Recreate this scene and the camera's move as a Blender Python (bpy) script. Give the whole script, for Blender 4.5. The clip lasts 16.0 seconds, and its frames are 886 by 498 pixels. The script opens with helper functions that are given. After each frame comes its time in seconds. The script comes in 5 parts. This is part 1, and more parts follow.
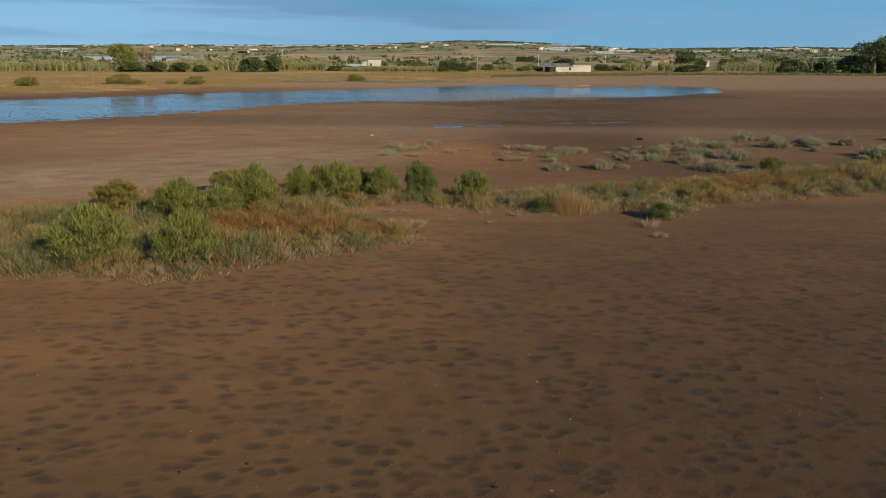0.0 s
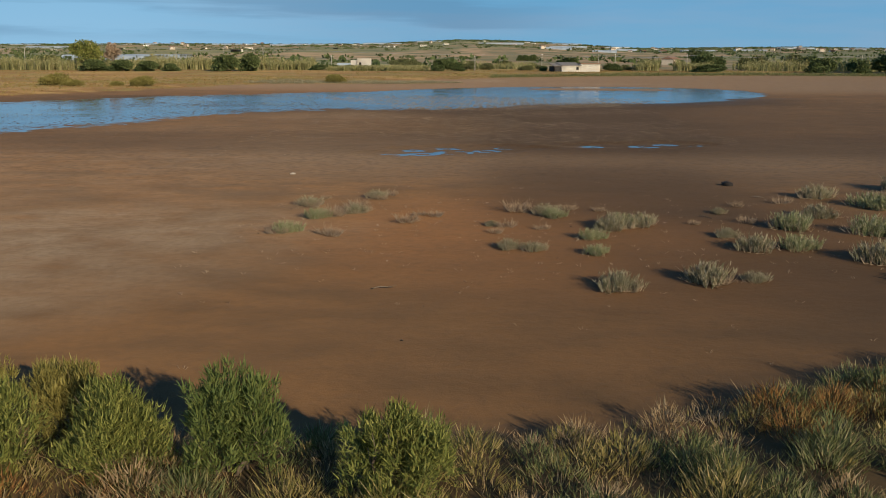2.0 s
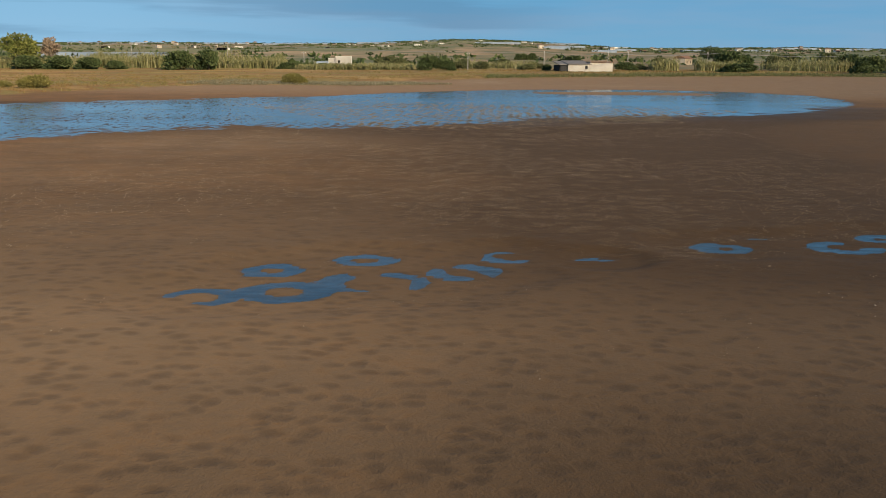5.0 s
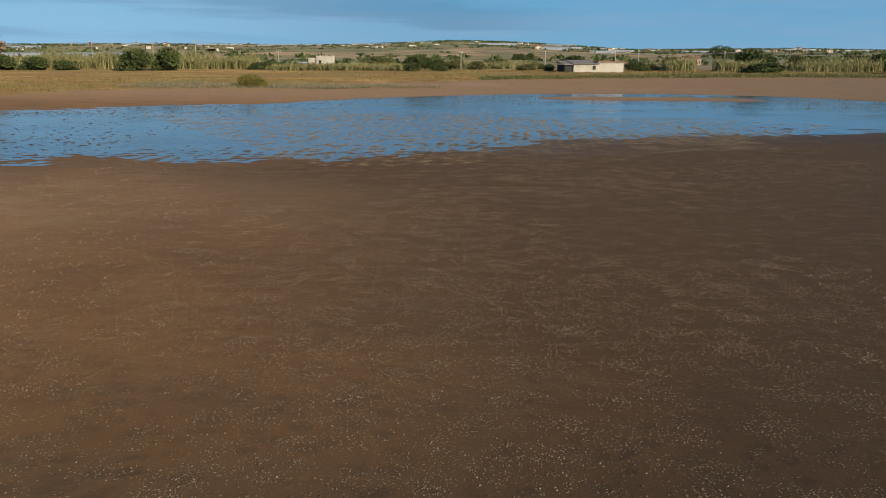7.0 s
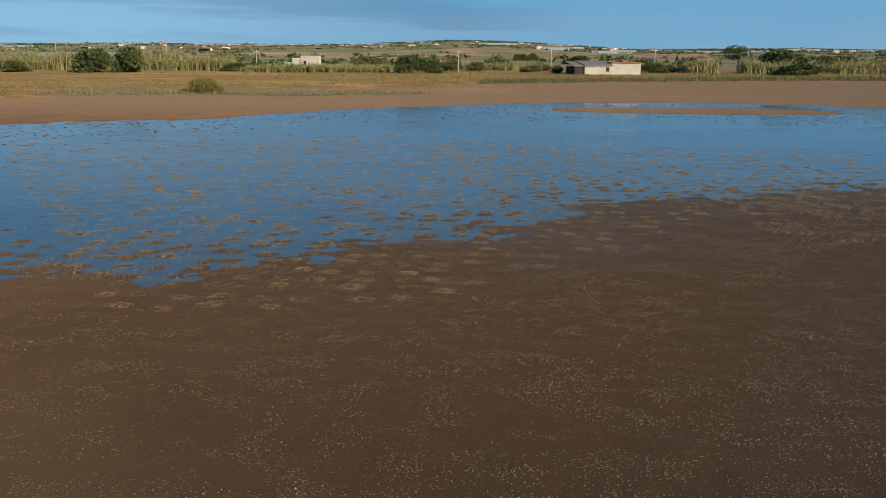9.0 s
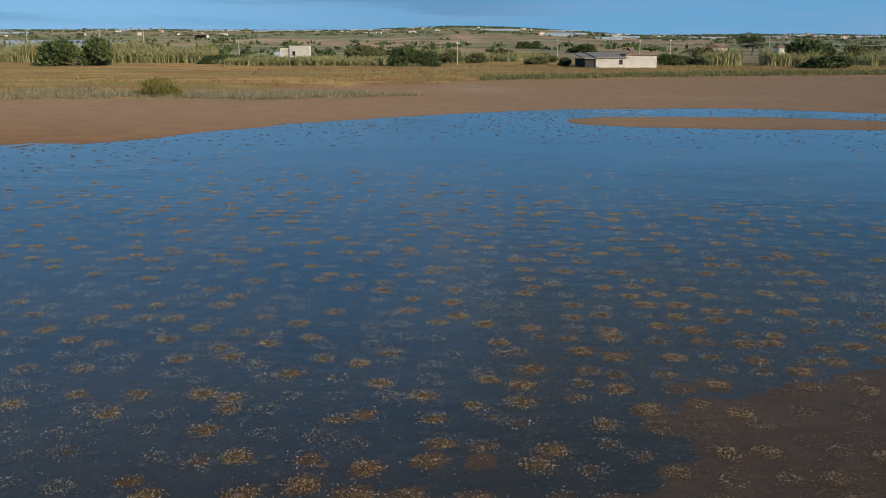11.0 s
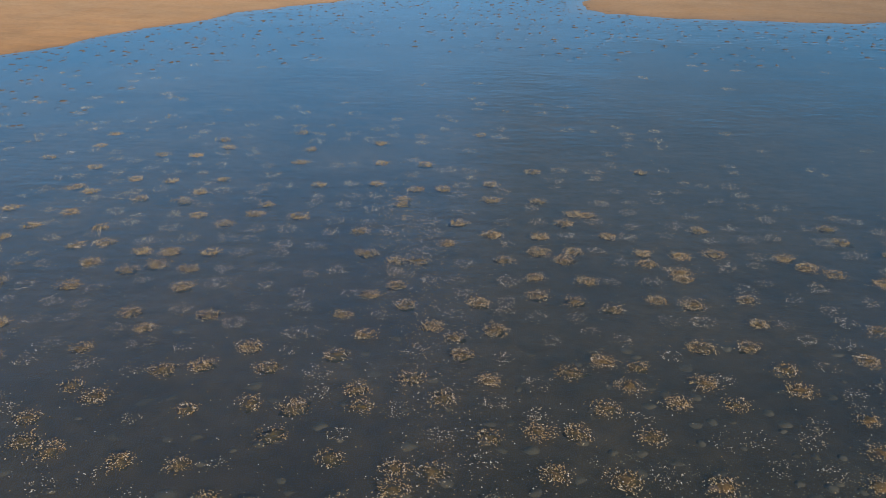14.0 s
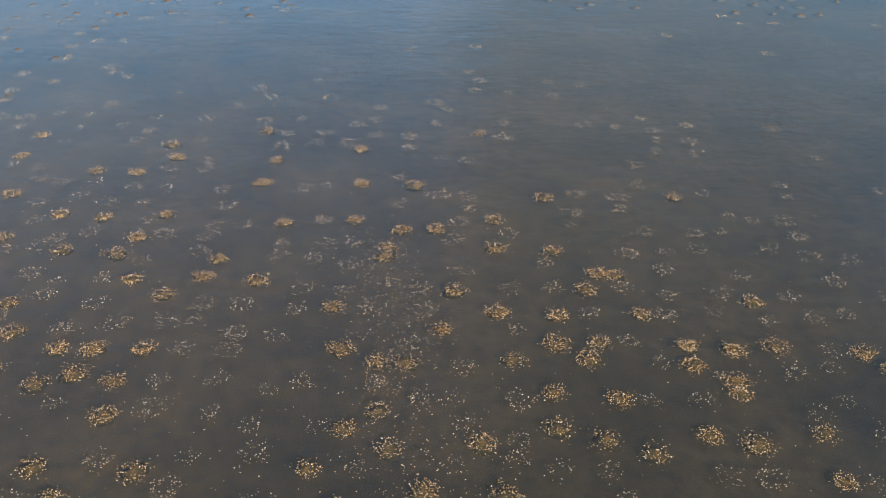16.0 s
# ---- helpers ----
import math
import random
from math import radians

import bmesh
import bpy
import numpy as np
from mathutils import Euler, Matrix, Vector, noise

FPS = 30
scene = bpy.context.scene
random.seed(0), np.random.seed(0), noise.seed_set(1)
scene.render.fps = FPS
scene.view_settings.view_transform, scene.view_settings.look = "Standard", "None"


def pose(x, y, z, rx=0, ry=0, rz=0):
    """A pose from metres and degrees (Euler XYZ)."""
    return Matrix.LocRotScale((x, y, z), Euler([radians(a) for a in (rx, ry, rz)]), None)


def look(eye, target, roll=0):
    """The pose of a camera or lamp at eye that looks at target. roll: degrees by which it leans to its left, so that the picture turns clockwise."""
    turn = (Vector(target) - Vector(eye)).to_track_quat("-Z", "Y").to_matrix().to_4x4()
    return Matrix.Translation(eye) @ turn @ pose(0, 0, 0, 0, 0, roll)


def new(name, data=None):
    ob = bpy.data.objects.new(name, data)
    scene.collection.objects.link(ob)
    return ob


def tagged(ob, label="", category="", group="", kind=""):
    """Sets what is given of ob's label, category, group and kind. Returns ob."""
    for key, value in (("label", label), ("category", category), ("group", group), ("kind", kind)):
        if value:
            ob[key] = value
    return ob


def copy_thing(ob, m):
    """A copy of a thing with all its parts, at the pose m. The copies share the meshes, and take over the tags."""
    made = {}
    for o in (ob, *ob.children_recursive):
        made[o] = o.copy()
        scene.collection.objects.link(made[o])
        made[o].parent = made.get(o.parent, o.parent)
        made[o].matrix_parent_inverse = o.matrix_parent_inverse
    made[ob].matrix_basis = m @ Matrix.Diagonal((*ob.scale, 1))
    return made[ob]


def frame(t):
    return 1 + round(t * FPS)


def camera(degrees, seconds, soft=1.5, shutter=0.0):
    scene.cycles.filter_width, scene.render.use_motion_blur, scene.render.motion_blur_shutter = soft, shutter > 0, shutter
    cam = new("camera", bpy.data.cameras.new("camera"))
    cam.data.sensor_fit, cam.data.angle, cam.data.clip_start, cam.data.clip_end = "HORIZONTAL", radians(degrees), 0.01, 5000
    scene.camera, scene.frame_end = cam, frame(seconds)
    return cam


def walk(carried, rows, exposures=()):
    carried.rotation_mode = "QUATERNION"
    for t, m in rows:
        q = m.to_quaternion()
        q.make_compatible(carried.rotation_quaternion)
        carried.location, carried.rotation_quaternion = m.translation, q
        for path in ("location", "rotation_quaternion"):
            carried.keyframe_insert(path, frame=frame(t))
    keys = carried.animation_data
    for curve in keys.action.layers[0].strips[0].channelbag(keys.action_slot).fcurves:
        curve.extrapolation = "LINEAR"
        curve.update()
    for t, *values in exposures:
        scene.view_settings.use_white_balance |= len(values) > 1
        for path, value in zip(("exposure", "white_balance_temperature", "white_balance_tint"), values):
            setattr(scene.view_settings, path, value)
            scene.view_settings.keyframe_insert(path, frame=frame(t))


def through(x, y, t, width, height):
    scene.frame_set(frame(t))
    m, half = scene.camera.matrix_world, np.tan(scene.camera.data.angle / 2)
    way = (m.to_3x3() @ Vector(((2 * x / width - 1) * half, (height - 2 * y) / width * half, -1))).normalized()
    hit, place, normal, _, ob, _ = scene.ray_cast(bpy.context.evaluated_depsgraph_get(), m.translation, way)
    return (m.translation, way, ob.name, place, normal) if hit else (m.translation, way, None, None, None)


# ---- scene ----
cam = camera(52.2, 16.0, soft=0.85)
PATH = [
    (0, (9.975, 0.033, 7.346), (8.949, 14.667, 4.216), 0.13),
    (0.5, (9.936, 8.085, 7.226), (8.912, 22.719, 4.095), 0.16),
    (1, (9.938, 16.098, 7.095), (8.915, 30.732, 3.962), 0.19),
    (1.5, (9.897, 23.952, 6.981), (8.873, 38.586, 3.853), 0.21),
    (2, (9.884, 31.699, 6.911), (8.853, 46.331, 3.771), 0.21),
    (2.5, (9.951, 38.982, 6.832), (8.926, 53.614, 3.696), 0.23),
    (3, (9.922, 46.182, 6.688), (8.899, 60.816, 3.550), 0.23),
    (3.5, (9.867, 53.213, 6.505), (8.859, 67.845, 3.364), 0.25),
    (4, (9.742, 59.819, 6.327), (8.750, 74.452, 3.186), 0.30),
    (4.2, (9.676, 62.506, 6.253), (8.687, 77.141, 3.111), 0.33),
    (6.5, (9.081, 96.011, 5.481), (8.160, 110.653, 2.361), 0.32),
    (7, (9.009, 103.188, 5.340), (8.103, 117.833, 2.224), 0.32),
    (7.5, (8.905, 110.311, 5.274), (8.009, 124.954, 2.148), 0.33),
    (8, (8.772, 117.022, 5.256), (7.875, 131.665, 2.128), 0.35),
    (8.5, (8.651, 123.234, 5.293), (7.752, 137.875, 2.159), 0.37),
    (8.7, (8.605, 125.584, 5.331), (7.704, 140.229, 2.216), 0.37),
    (10.8, (8.286, 145.485, 6.465), (7.348, 160.112, 3.279), 0.29),
    (11, (8.279, 146.812, 6.637), (7.348, 161.406, 3.298), 0.30),
    (11.5, (8.281, 149.982, 7.024), (7.366, 164.482, 3.294), 0.32),
    (12, (8.212, 152.754, 7.466), (7.320, 167.149, 3.348), 0.35),
    (12.5, (8.096, 155.142, 8.013), (7.240, 169.413, 3.477), 0.38),
    (13, (7.947, 157.152, 8.574), (7.128, 171.264, 3.554), 0.36),
    (13.5, (7.885, 159.051, 9.084), (7.092, 172.979, 3.571), 0.36),
    (14, (7.798, 160.681, 9.541), (7.047, 174.426, 3.583), 0.36),
    (14.5, (7.695, 162.265, 10.014), (6.982, 175.810, 3.609), 0.34),
    (15, (7.641, 163.926, 10.485), (6.973, 177.258, 3.643), 0.32),
    (15.5, (7.539, 165.645, 10.997), (6.925, 178.747, 3.720), 0.29),
    (16, (7.412, 167.289, 11.486), (6.840, 180.141, 3.771), 0.24),
]
walk(cam, [(t, look(eye, target, lean)) for t, eye, target, lean in PATH],
     exposures=((0, 0.0, 6500, 10), (8.7, 0.0, 6500, 10), (10.8, -0.08, 6000, 10), (11.5, -0.04, 5850, 10), (12.5, 0.30, 5850, 10), (13.5, 0.66, 6050, 10), (14.5, 0.97, 6400, 10), (15, 1.18, 6700, 11), (15.5, 1.26, 6950, 12), (16, 1.50, 7400, 15)))

# ---------------------------------------------------------------- light
SUN_ELEVATION, SUN_AZIMUTH = radians(18), radians(143)   # azimuth clockwise from +y
world = bpy.data.worlds.new("world")
scene.world = world
world.use_nodes = True
wn, wl = world.node_tree.nodes, world.node_tree.links
wn.clear()
sky = wn.new("ShaderNodeTexSky")
sky.sky_type, sky.sun_disc = "NISHITA", False
sky.sun_elevation, sky.sun_rotation = SUN_ELEVATION, SUN_AZIMUTH
sky.altitude, sky.air_density, sky.dust_density, sky.ozone_density = 200, 1.0, 0.15, 2.4
co = wn.new("ShaderNodeTexCoord")
mp = wn.new("ShaderNodeMapping")
mp.inputs["Scale"].default_value = (2.2, 2.2, 22.0)
cn = wn.new("ShaderNodeTexNoise")
cn.inputs["Scale"].default_value, cn.inputs["Detail"].default_value, cn.inputs["Roughness"].default_value = 1.7, 6, 0.55
cr = wn.new("ShaderNodeValToRGB")
cr.color_ramp.elements[0].position, cr.color_ramp.elements[1].position = 0.40, 0.64
tint = wn.new("ShaderNodeMix")
tint.data_type, tint.blend_type = "RGBA", "MULTIPLY"
tint.inputs[0].default_value = 1.0
tint.inputs[7].default_value = (0.37, 0.685, 1.10, 1)
cm = wn.new("ShaderNodeMix")
cm.data_type = "RGBA"
cm.inputs[7].default_value = (3.5, 5.0, 7.0, 1)
cs = wn.new("ShaderNodeMath")
cs.operation = "MULTIPLY"
cs.inputs[1].default_value = 0.4
bg = wn.new("ShaderNodeBackground")
bg.inputs["Strength"].default_value = 0.080
wo = wn.new("ShaderNodeOutputWorld")
wl.new(co.outputs["Generated"], mp.inputs["Vector"])
wl.new(mp.outputs["Vector"], cn.inputs["Vector"])
wl.new(cn.outputs["Fac"], cr.inputs["Fac"])
wl.new(cr.outputs["Color"], cs.inputs[0])
wl.new(cs.outputs[0], cm.inputs[0])
wl.new(sky.outputs["Color"], tint.inputs[6])
base = wn.new("ShaderNodeMix")
base.data_type = "RGBA"
base.inputs[0].default_value = 0.85
up = wn.new("ShaderNodeSeparateXYZ")
wl.new(co.outputs["Generated"], up.inputs[0])
deep = wn.new("ShaderNodeValToRGB")
de = deep.color_ramp.elements
de.new(0.21)
de.new(0.5)
for k, (p, c) in enumerate(((0.0, (0.215, 0.505, 0.800, 1)), (0.21, (0.066, 0.360, 0.690, 1)), (0.5, (0.030, 0.195, 0.450, 1)), (1.0, (0.030, 0.170, 0.410, 1)))):
    de[k].position, de[k].color = p, c
full = wn.new("ShaderNodeVectorMath")
full.operation = "SCALE"
full.inputs["Scale"].default_value = 10.0
wl.new(up.outputs[2], deep.inputs["Fac"])
wl.new(deep.outputs["Color"], full.inputs[0])
wl.new(full.outputs[0], base.inputs[7])
wl.new(tint.outputs[2], base.inputs[6])
wl.new(base.outputs[2], cm.inputs[6])


def sky_span(source, lo, hi):
    """0 to 1 as a value of the view direction goes from lo to hi."""
    q = wn.new("ShaderNodeMapRange")
    q.interpolation_type = "SMOOTHSTEP"
    q.inputs["From Min"].default_value, q.inputs["From Max"].default_value = lo, hi
    wl.new(source, q.inputs["Value"])
    return q.outputs["Result"]


def sky_times(*factors):
    out = factors[0]
    for f in factors[1:]:
        q = wn.new("ShaderNodeMath")
        q.operation = "MULTIPLY"
        wl.new(out, q.inputs[0])
        if isinstance(f, float):
            q.inputs[1].default_value = f
        else:
            wl.new(f, q.inputs[1])
        out = q.outputs[0]
    return out


def sky_layer(under, amount, colour):
    q = wn.new("ShaderNodeMix")
    q.data_type = "RGBA"
    q.inputs[7].default_value = (*colour, 1)
    wl.new(amount, q.inputs[0])
    wl.new(under, q.inputs[6])
    return q.outputs[2]


def sky_noise(scale, size, detail=5):
    q, m = wn.new("ShaderNodeTexNoise"), wn.new("ShaderNodeMapping")
    m.inputs["Scale"].default_value = scale
    q.inputs["Scale"].default_value, q.inputs["Detail"].default_value = size, detail
    wl.new(co.outputs["Generated"], m.inputs["Vector"])
    wl.new(m.outputs["Vector"], q.inputs["Vector"])
    return q.outputs["Fac"]


# thin veil to the north-west, a low grey cloud bank, a grey cloud sheet high in the north-east
low = sky_span(up.outputs[2], 0.16, 0.02)
out = sky_layer(cm.outputs[2], sky_times(sky_span(up.outputs[0], -0.05, -0.45), low, 0.75), (3.7, 6.8, 9.6))
bank = sky_times(sky_span(sky_noise((2.0, 2.0, 26.0), 1.6), 0.46, 0.60), sky_span(up.outputs[2], 0.010, 0.028), sky_span(up.outputs[2], 0.12, 0.05), sky_span(up.outputs[0], 0.12, -0.06), 0.42)
out = sky_layer(out, bank, (1.35, 2.75, 4.5))
sheet = sky_times(sky_span(sky_noise((1.6, 1.6, 2.4), 1.5), 0.30, 0.52), sky_span(up.outputs[0], -0.09, 0.05), sky_span(up.outputs[2], 0.08, 0.26), sky_span(up.outputs[1], 0.0, 0.3), 0.62)
out = sky_layer(out, sheet, (1.0, 1.75, 2.5))
wl.new(out, bg.inputs["Color"])
wl.new(bg.outputs[0], wo.inputs["Surface"])

sun = new("sun", bpy.data.lights.new("sun", "SUN"))
sun.data.energy, sun.data.angle, sun.data.color = 5.0, radians(0.6), (1.0, 0.84, 0.62)
toward = Vector((math.sin(SUN_AZIMUTH) * math.cos(SUN_ELEVATION), math.cos(SUN_AZIMUTH) * math.cos(SUN_ELEVATION), math.sin(SUN_ELEVATION)))
sun.matrix_world = look(toward * 100, (0, 0, 0))


# ---------------------------------------------------------------- materials
class Mat:
    """A node material with short ways to add textures."""

    def __init__(self, name, rough=0.9, spec=0.3):
        self.m = bpy.data.materials.new(name)
        self.m.use_nodes = True
        self.n, self.l = self.m.node_tree.nodes, self.m.node_tree.links
        self.b = self.n["Principled BSDF"]
        self.b.inputs["Roughness"].default_value = rough
        self.b.inputs["Specular IOR Level"].default_value = spec

    def geo(self, what="Position"):
        g = self.n.new("ShaderNodeNewGeometry")
        return g.outputs[what]

    def obj(self):
        return self.n.new("ShaderNodeTexCoord").outputs["Object"]

    def rnd(self):
        return self.n.new("ShaderNodeObjectInfo").outputs["Random"]

    def attr(self, name):
        a = self.n.new("ShaderNodeAttribute")
        a.attribute_name = name
        return a.outputs["Fac"]

    def mapped(self, vec, scale):
        q = self.n.new("ShaderNodeMapping")
        q.inputs["Scale"].default_value = scale
        self.l.new(vec, q.inputs["Vector"])
        return q.outputs["Vector"]

    def noise(self, vec, scale, detail=4, rough=0.55):
        q = self.n.new("ShaderNodeTexNoise")
        q.inputs["Scale"].default_value, q.inputs["Detail"].default_value, q.inputs["Roughness"].default_value = scale, detail, rough
        self.l.new(vec, q.inputs["Vector"])
        return q.outputs["Fac"]

    def voronoi(self, vec, scale, out="Distance"):
        q = self.n.new("ShaderNodeTexVoronoi")
        q.inputs["Scale"].default_value = scale
        self.l.new(vec, q.inputs["Vector"])
        return q.outputs[out]

    def ramp(self, fac, *stops):
        q = self.n.new("ShaderNodeValToRGB")
        e = q.color_ramp.elements
        while len(e) < len(stops):
            e.new(0.5)
        for k, (p, c) in enumerate(stops):
            e[k].position = p
            e[k].color = (c, c, c, 1) if isinstance(c, (int, float)) else (*c, 1)
        self.l.new(fac, q.inputs["Fac"])
        return q.outputs["Color"]

    def mix(self, fac, a, b, mode="MIX"):
        q = self.n.new("ShaderNodeMix")
        q.data_type, q.blend_type = "RGBA", mode
        for sock, v in ((q.inputs[0], fac), (q.inputs[6], a), (q.inputs[7], b)):
            if isinstance(v, (int, float)):
                sock.default_value = v
            elif isinstance(v, tuple):
                sock.default_value = (*v, 1)
            else:
                self.l.new(v, sock)
        return q.outputs[2]

    def math(self, op, a, b=0.0):
        q = self.n.new("ShaderNodeMath")
        q.operation = op
        for sock, v in ((q.inputs[0], a), (q.inputs[1], b)):
            if isinstance(v, (int, float)):
                sock.default_value = v
            else:
                self.l.new(v, sock)
        return q.outputs[0]

    def color(self, c):
        if isinstance(c, tuple):
            self.b.inputs["Base Color"].default_value = (*c, 1)
        else:
            self.l.new(c, self.b.inputs["Base Color"])
        return self

    def bump(self, height, strength=0.4, distance=0.05):
        q = self.n.new("ShaderNodeBump")
        q.inputs["Strength"].default_value, q.inputs["Distance"].default_value = strength, distance
        self.l.new(height, q.inputs["Height"])
        self.l.new(q.outputs["Normal"], self.b.inputs["Normal"])
        return self


def leafy(name, stops, rough=0.7, through=0.25, patch=None, scale=0.8):
    """A leaf or stem material: every piece its own shade, some light passing through."""
    q = Mat(name, rough, 0.2)
    c = q.ramp(q.geo("Random Per Island"), *stops)
    if patch:
        big = q.noise(q.obj(), scale, 3)
        c = q.mix(q.ramp(big, (0.42, 0.0), (0.62, 1.0)), c, patch)
    q.color(c)
    tr = q.n.new("ShaderNodeBsdfTranslucent")
    q.l.new(c, tr.inputs["Color"])
    ms = q.n.new("ShaderNodeMixShader")
    ms.inputs[0].default_value = through
    q.l.new(q.b.outputs[0], ms.inputs[1])
    q.l.new(tr.outputs[0], ms.inputs[2])
    q.l.new(ms.outputs[0], q.n["Material Output"].inputs["Surface"])
    return q.m


def plain(name, c, dark, rough=0.8, scale=3.0, bump=0.2, objectwise=0.0):
    """A plain surface with blotches and fine grain."""
    q = Mat(name, rough, 0.3)
    v = q.obj()
    k = q.mix(q.ramp(q.noise(v, scale, 6), (0.35, 0.0), (0.7, 1.0)), c, dark)
    k = q.mix(q.math("MULTIPLY", q.noise(v, scale * 14, 3), 0.5), k, dark)
    if objectwise:
        k = q.mix(q.math("MULTIPLY", q.rnd(), objectwise), k, dark)
    q.color(k).bump(q.noise(v, scale * 9, 5), bump, 0.03)
    return q.m


def ground_material():
    q = Mat("mud_and_land", 0.92, 0.25)
    p = q.geo()
    wide = q.noise(p, 0.055, 5, 0.6)
    mid = q.noise(q.mapped(p, (0.55, 1.0, 1.0)), 0.42, 5, 0.6)
    fine = q.noise(p, 3.1, 5, 0.65)
    grain = q.noise(p, 21.0, 3, 0.6)
    mud = q.mix(q.ramp(wide, (0.36, 0.0), (0.64, 1.0)), (0.182, 0.088, 0.028), (0.140, 0.069, 0.023))
    mud = q.mix(q.ramp(mid, (0.40, 0.0), (0.66, 1.0)), mud, (0.084, 0.044, 0.016))
    rust = q.attr("rust")
    mud = q.mix(q.math("MULTIPLY", rust, q.ramp(mid, (0.25, 1.0), (0.8, 0.55))), mud, (0.255, 0.106, 0.030))
    grey = q.attr("grey")
    mud = q.mix(q.math("MULTIPLY", grey, q.ramp(fine, (0.3, 0.35), (0.7, 1.0))), mud, (0.160, 0.110, 0.068))
    pale = q.math("MULTIPLY", q.attr("pale"), q.ramp(q.noise(q.mapped(p, (0.8, 1.0, 1.0)), 0.5, 6, 0.65), (0.30, 0.20), (0.68, 1.0)))
    mud = q.mix(q.math("MULTIPLY", pale, 0.55), mud, (0.240, 0.178, 0.118))
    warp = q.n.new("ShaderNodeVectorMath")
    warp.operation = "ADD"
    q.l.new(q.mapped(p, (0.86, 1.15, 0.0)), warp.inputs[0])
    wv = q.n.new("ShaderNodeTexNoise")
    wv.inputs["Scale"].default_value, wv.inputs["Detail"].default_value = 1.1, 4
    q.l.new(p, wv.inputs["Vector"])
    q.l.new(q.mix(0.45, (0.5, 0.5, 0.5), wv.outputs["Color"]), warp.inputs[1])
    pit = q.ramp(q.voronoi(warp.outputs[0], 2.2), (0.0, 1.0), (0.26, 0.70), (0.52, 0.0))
    # mud hollows: damp tone and their self-shade both put into the colour
    shaded_hollow = q.math("MULTIPLY", q.attr("shaded_hollow"), q.math("MULTIPLY", pit, q.ramp(q.noise(p, 0.5, 3), (0.35, 0.6), (0.6, 1.0))))
    mud = q.mix(q.math("MULTIPLY", q.ramp(fine, (0.45, 0.0), (0.75, 1.0)), 0.45), mud, (0.064, 0.037, 0.018))
    mud = q.mix(q.math("MULTIPLY", grain, 0.3), mud, (0.185, 0.120, 0.062))
    # damp by the pond, plus light falloff to the right painted into the colour
    mud = q.mix(q.math("MULTIPLY", q.attr("damp_shade"), q.ramp(wide, (0.3, 0.75), (0.7, 1.0))), mud, (0.055, 0.031, 0.013))
    mud = q.mix(q.math("MULTIPLY", shaded_hollow, 0.80), mud, (0.034, 0.022, 0.013))
    # fine shell grit in patches
    patch = q.ramp(q.noise(q.mapped(p, (1.0, 1.25, 0.0)), 1.25, 4, 0.6), (0.47, 0.02), (0.60, 1.0))
    flat = q.mapped(p, (1.0, 1.0, 0.0))
    lot = q.n.new("ShaderNodeSeparateColor")
    q.l.new(q.voronoi(flat, 26.0, "Color"), lot.inputs[0])
    dot = q.ramp(q.voronoi(flat, 26.0), (0.20, 1.0), (0.42, 0.0))
    sown = q.math("LESS_THAN", lot.outputs[0], q.math("MULTIPLY", patch, 0.75))
    speck = q.math("MULTIPLY", q.attr("grit"), q.math("MULTIPLY", dot, sown))
    shade = q.ramp(lot.outputs[1], (0.0, (0.150, 0.098, 0.055)), (0.6, (0.290, 0.205, 0.120)), (1.0, (0.52, 0.43, 0.31)))
    mud = q.mix(speck, mud, shade)
    # belt floor: plant litter, with the shade under the plants mixed into the colour
    mud = q.mix(q.math("MULTIPLY", q.attr("litter_shade"), q.ramp(fine, (0.3, 0.65), (0.6, 1.0))), mud, (0.058, 0.040, 0.018))
    wet = q.attr("wet")
    bed = q.mix(q.ramp(q.noise(p, 0.35, 5, 0.6), (0.35, 0.0), (0.65, 1.0)), (0.072, 0.045, 0.025), (0.046, 0.030, 0.018))
    bed = q.mix(q.math("MULTIPLY", q.ramp(q.noise(p, 2.6, 6, 0.7), (0.42, 0.0), (0.68, 1.0)), 0.7), bed, (0.026, 0.021, 0.015))
    bed = q.mix(q.math("MULTIPLY", q.ramp(grain, (0.5, 0.0), (0.75, 1.0)), 0.6), bed, (0.070, 0.052, 0.034))
    mud = q.mix(wet, mud, bed)
    # dry meadow
    mw = q.noise(q.mapped(p, (0.02, 0.09, 1.0)), 1.0, 6, 0.62)
    grass = q.ramp(mw, (0.30, (0.21, 0.14, 0.050)), (0.40, (0.30, 0.195, 0.072)), (0.48, (0.17, 0.085, 0.030)), (0.56, (0.150, 0.125, 0.040)), (0.62, (0.26, 0.17, 0.06)), (0.70, (0.18, 0.085, 0.032)))
    grass = q.mix(q.math("MULTIPLY", q.ramp(fine, (0.4, 0.0), (0.7, 1.0)), 0.5), grass, (0.10, 0.075, 0.028))
    mud = q.mix(q.attr("meadow"), mud, grass)
    # fields and slopes
    fp = q.mapped(p, (0.0045, 0.0022, 0.0))
    cell = q.voronoi(fp, 1.0, "Color")
    sep = q.n.new("ShaderNodeSeparateColor")
    q.l.new(cell, sep.inputs[0])
    field = q.ramp(sep.outputs[0], (0.0, (0.125, 0.130, 0.055)), (0.28, (0.215, 0.145, 0.082)), (0.5, (0.160, 0.148, 0.066)), (0.72, (0.270, 0.180, 0.105)), (1.0, (0.150, 0.105, 0.066)))
    q.n[-1].color_ramp.interpolation = "CONSTANT"
    scrub = q.ramp(q.noise(q.mapped(p, (0.012, 0.006, 0.0)), 1.6, 7, 0.68), (0.42, 0.0), (0.56, 1.0))
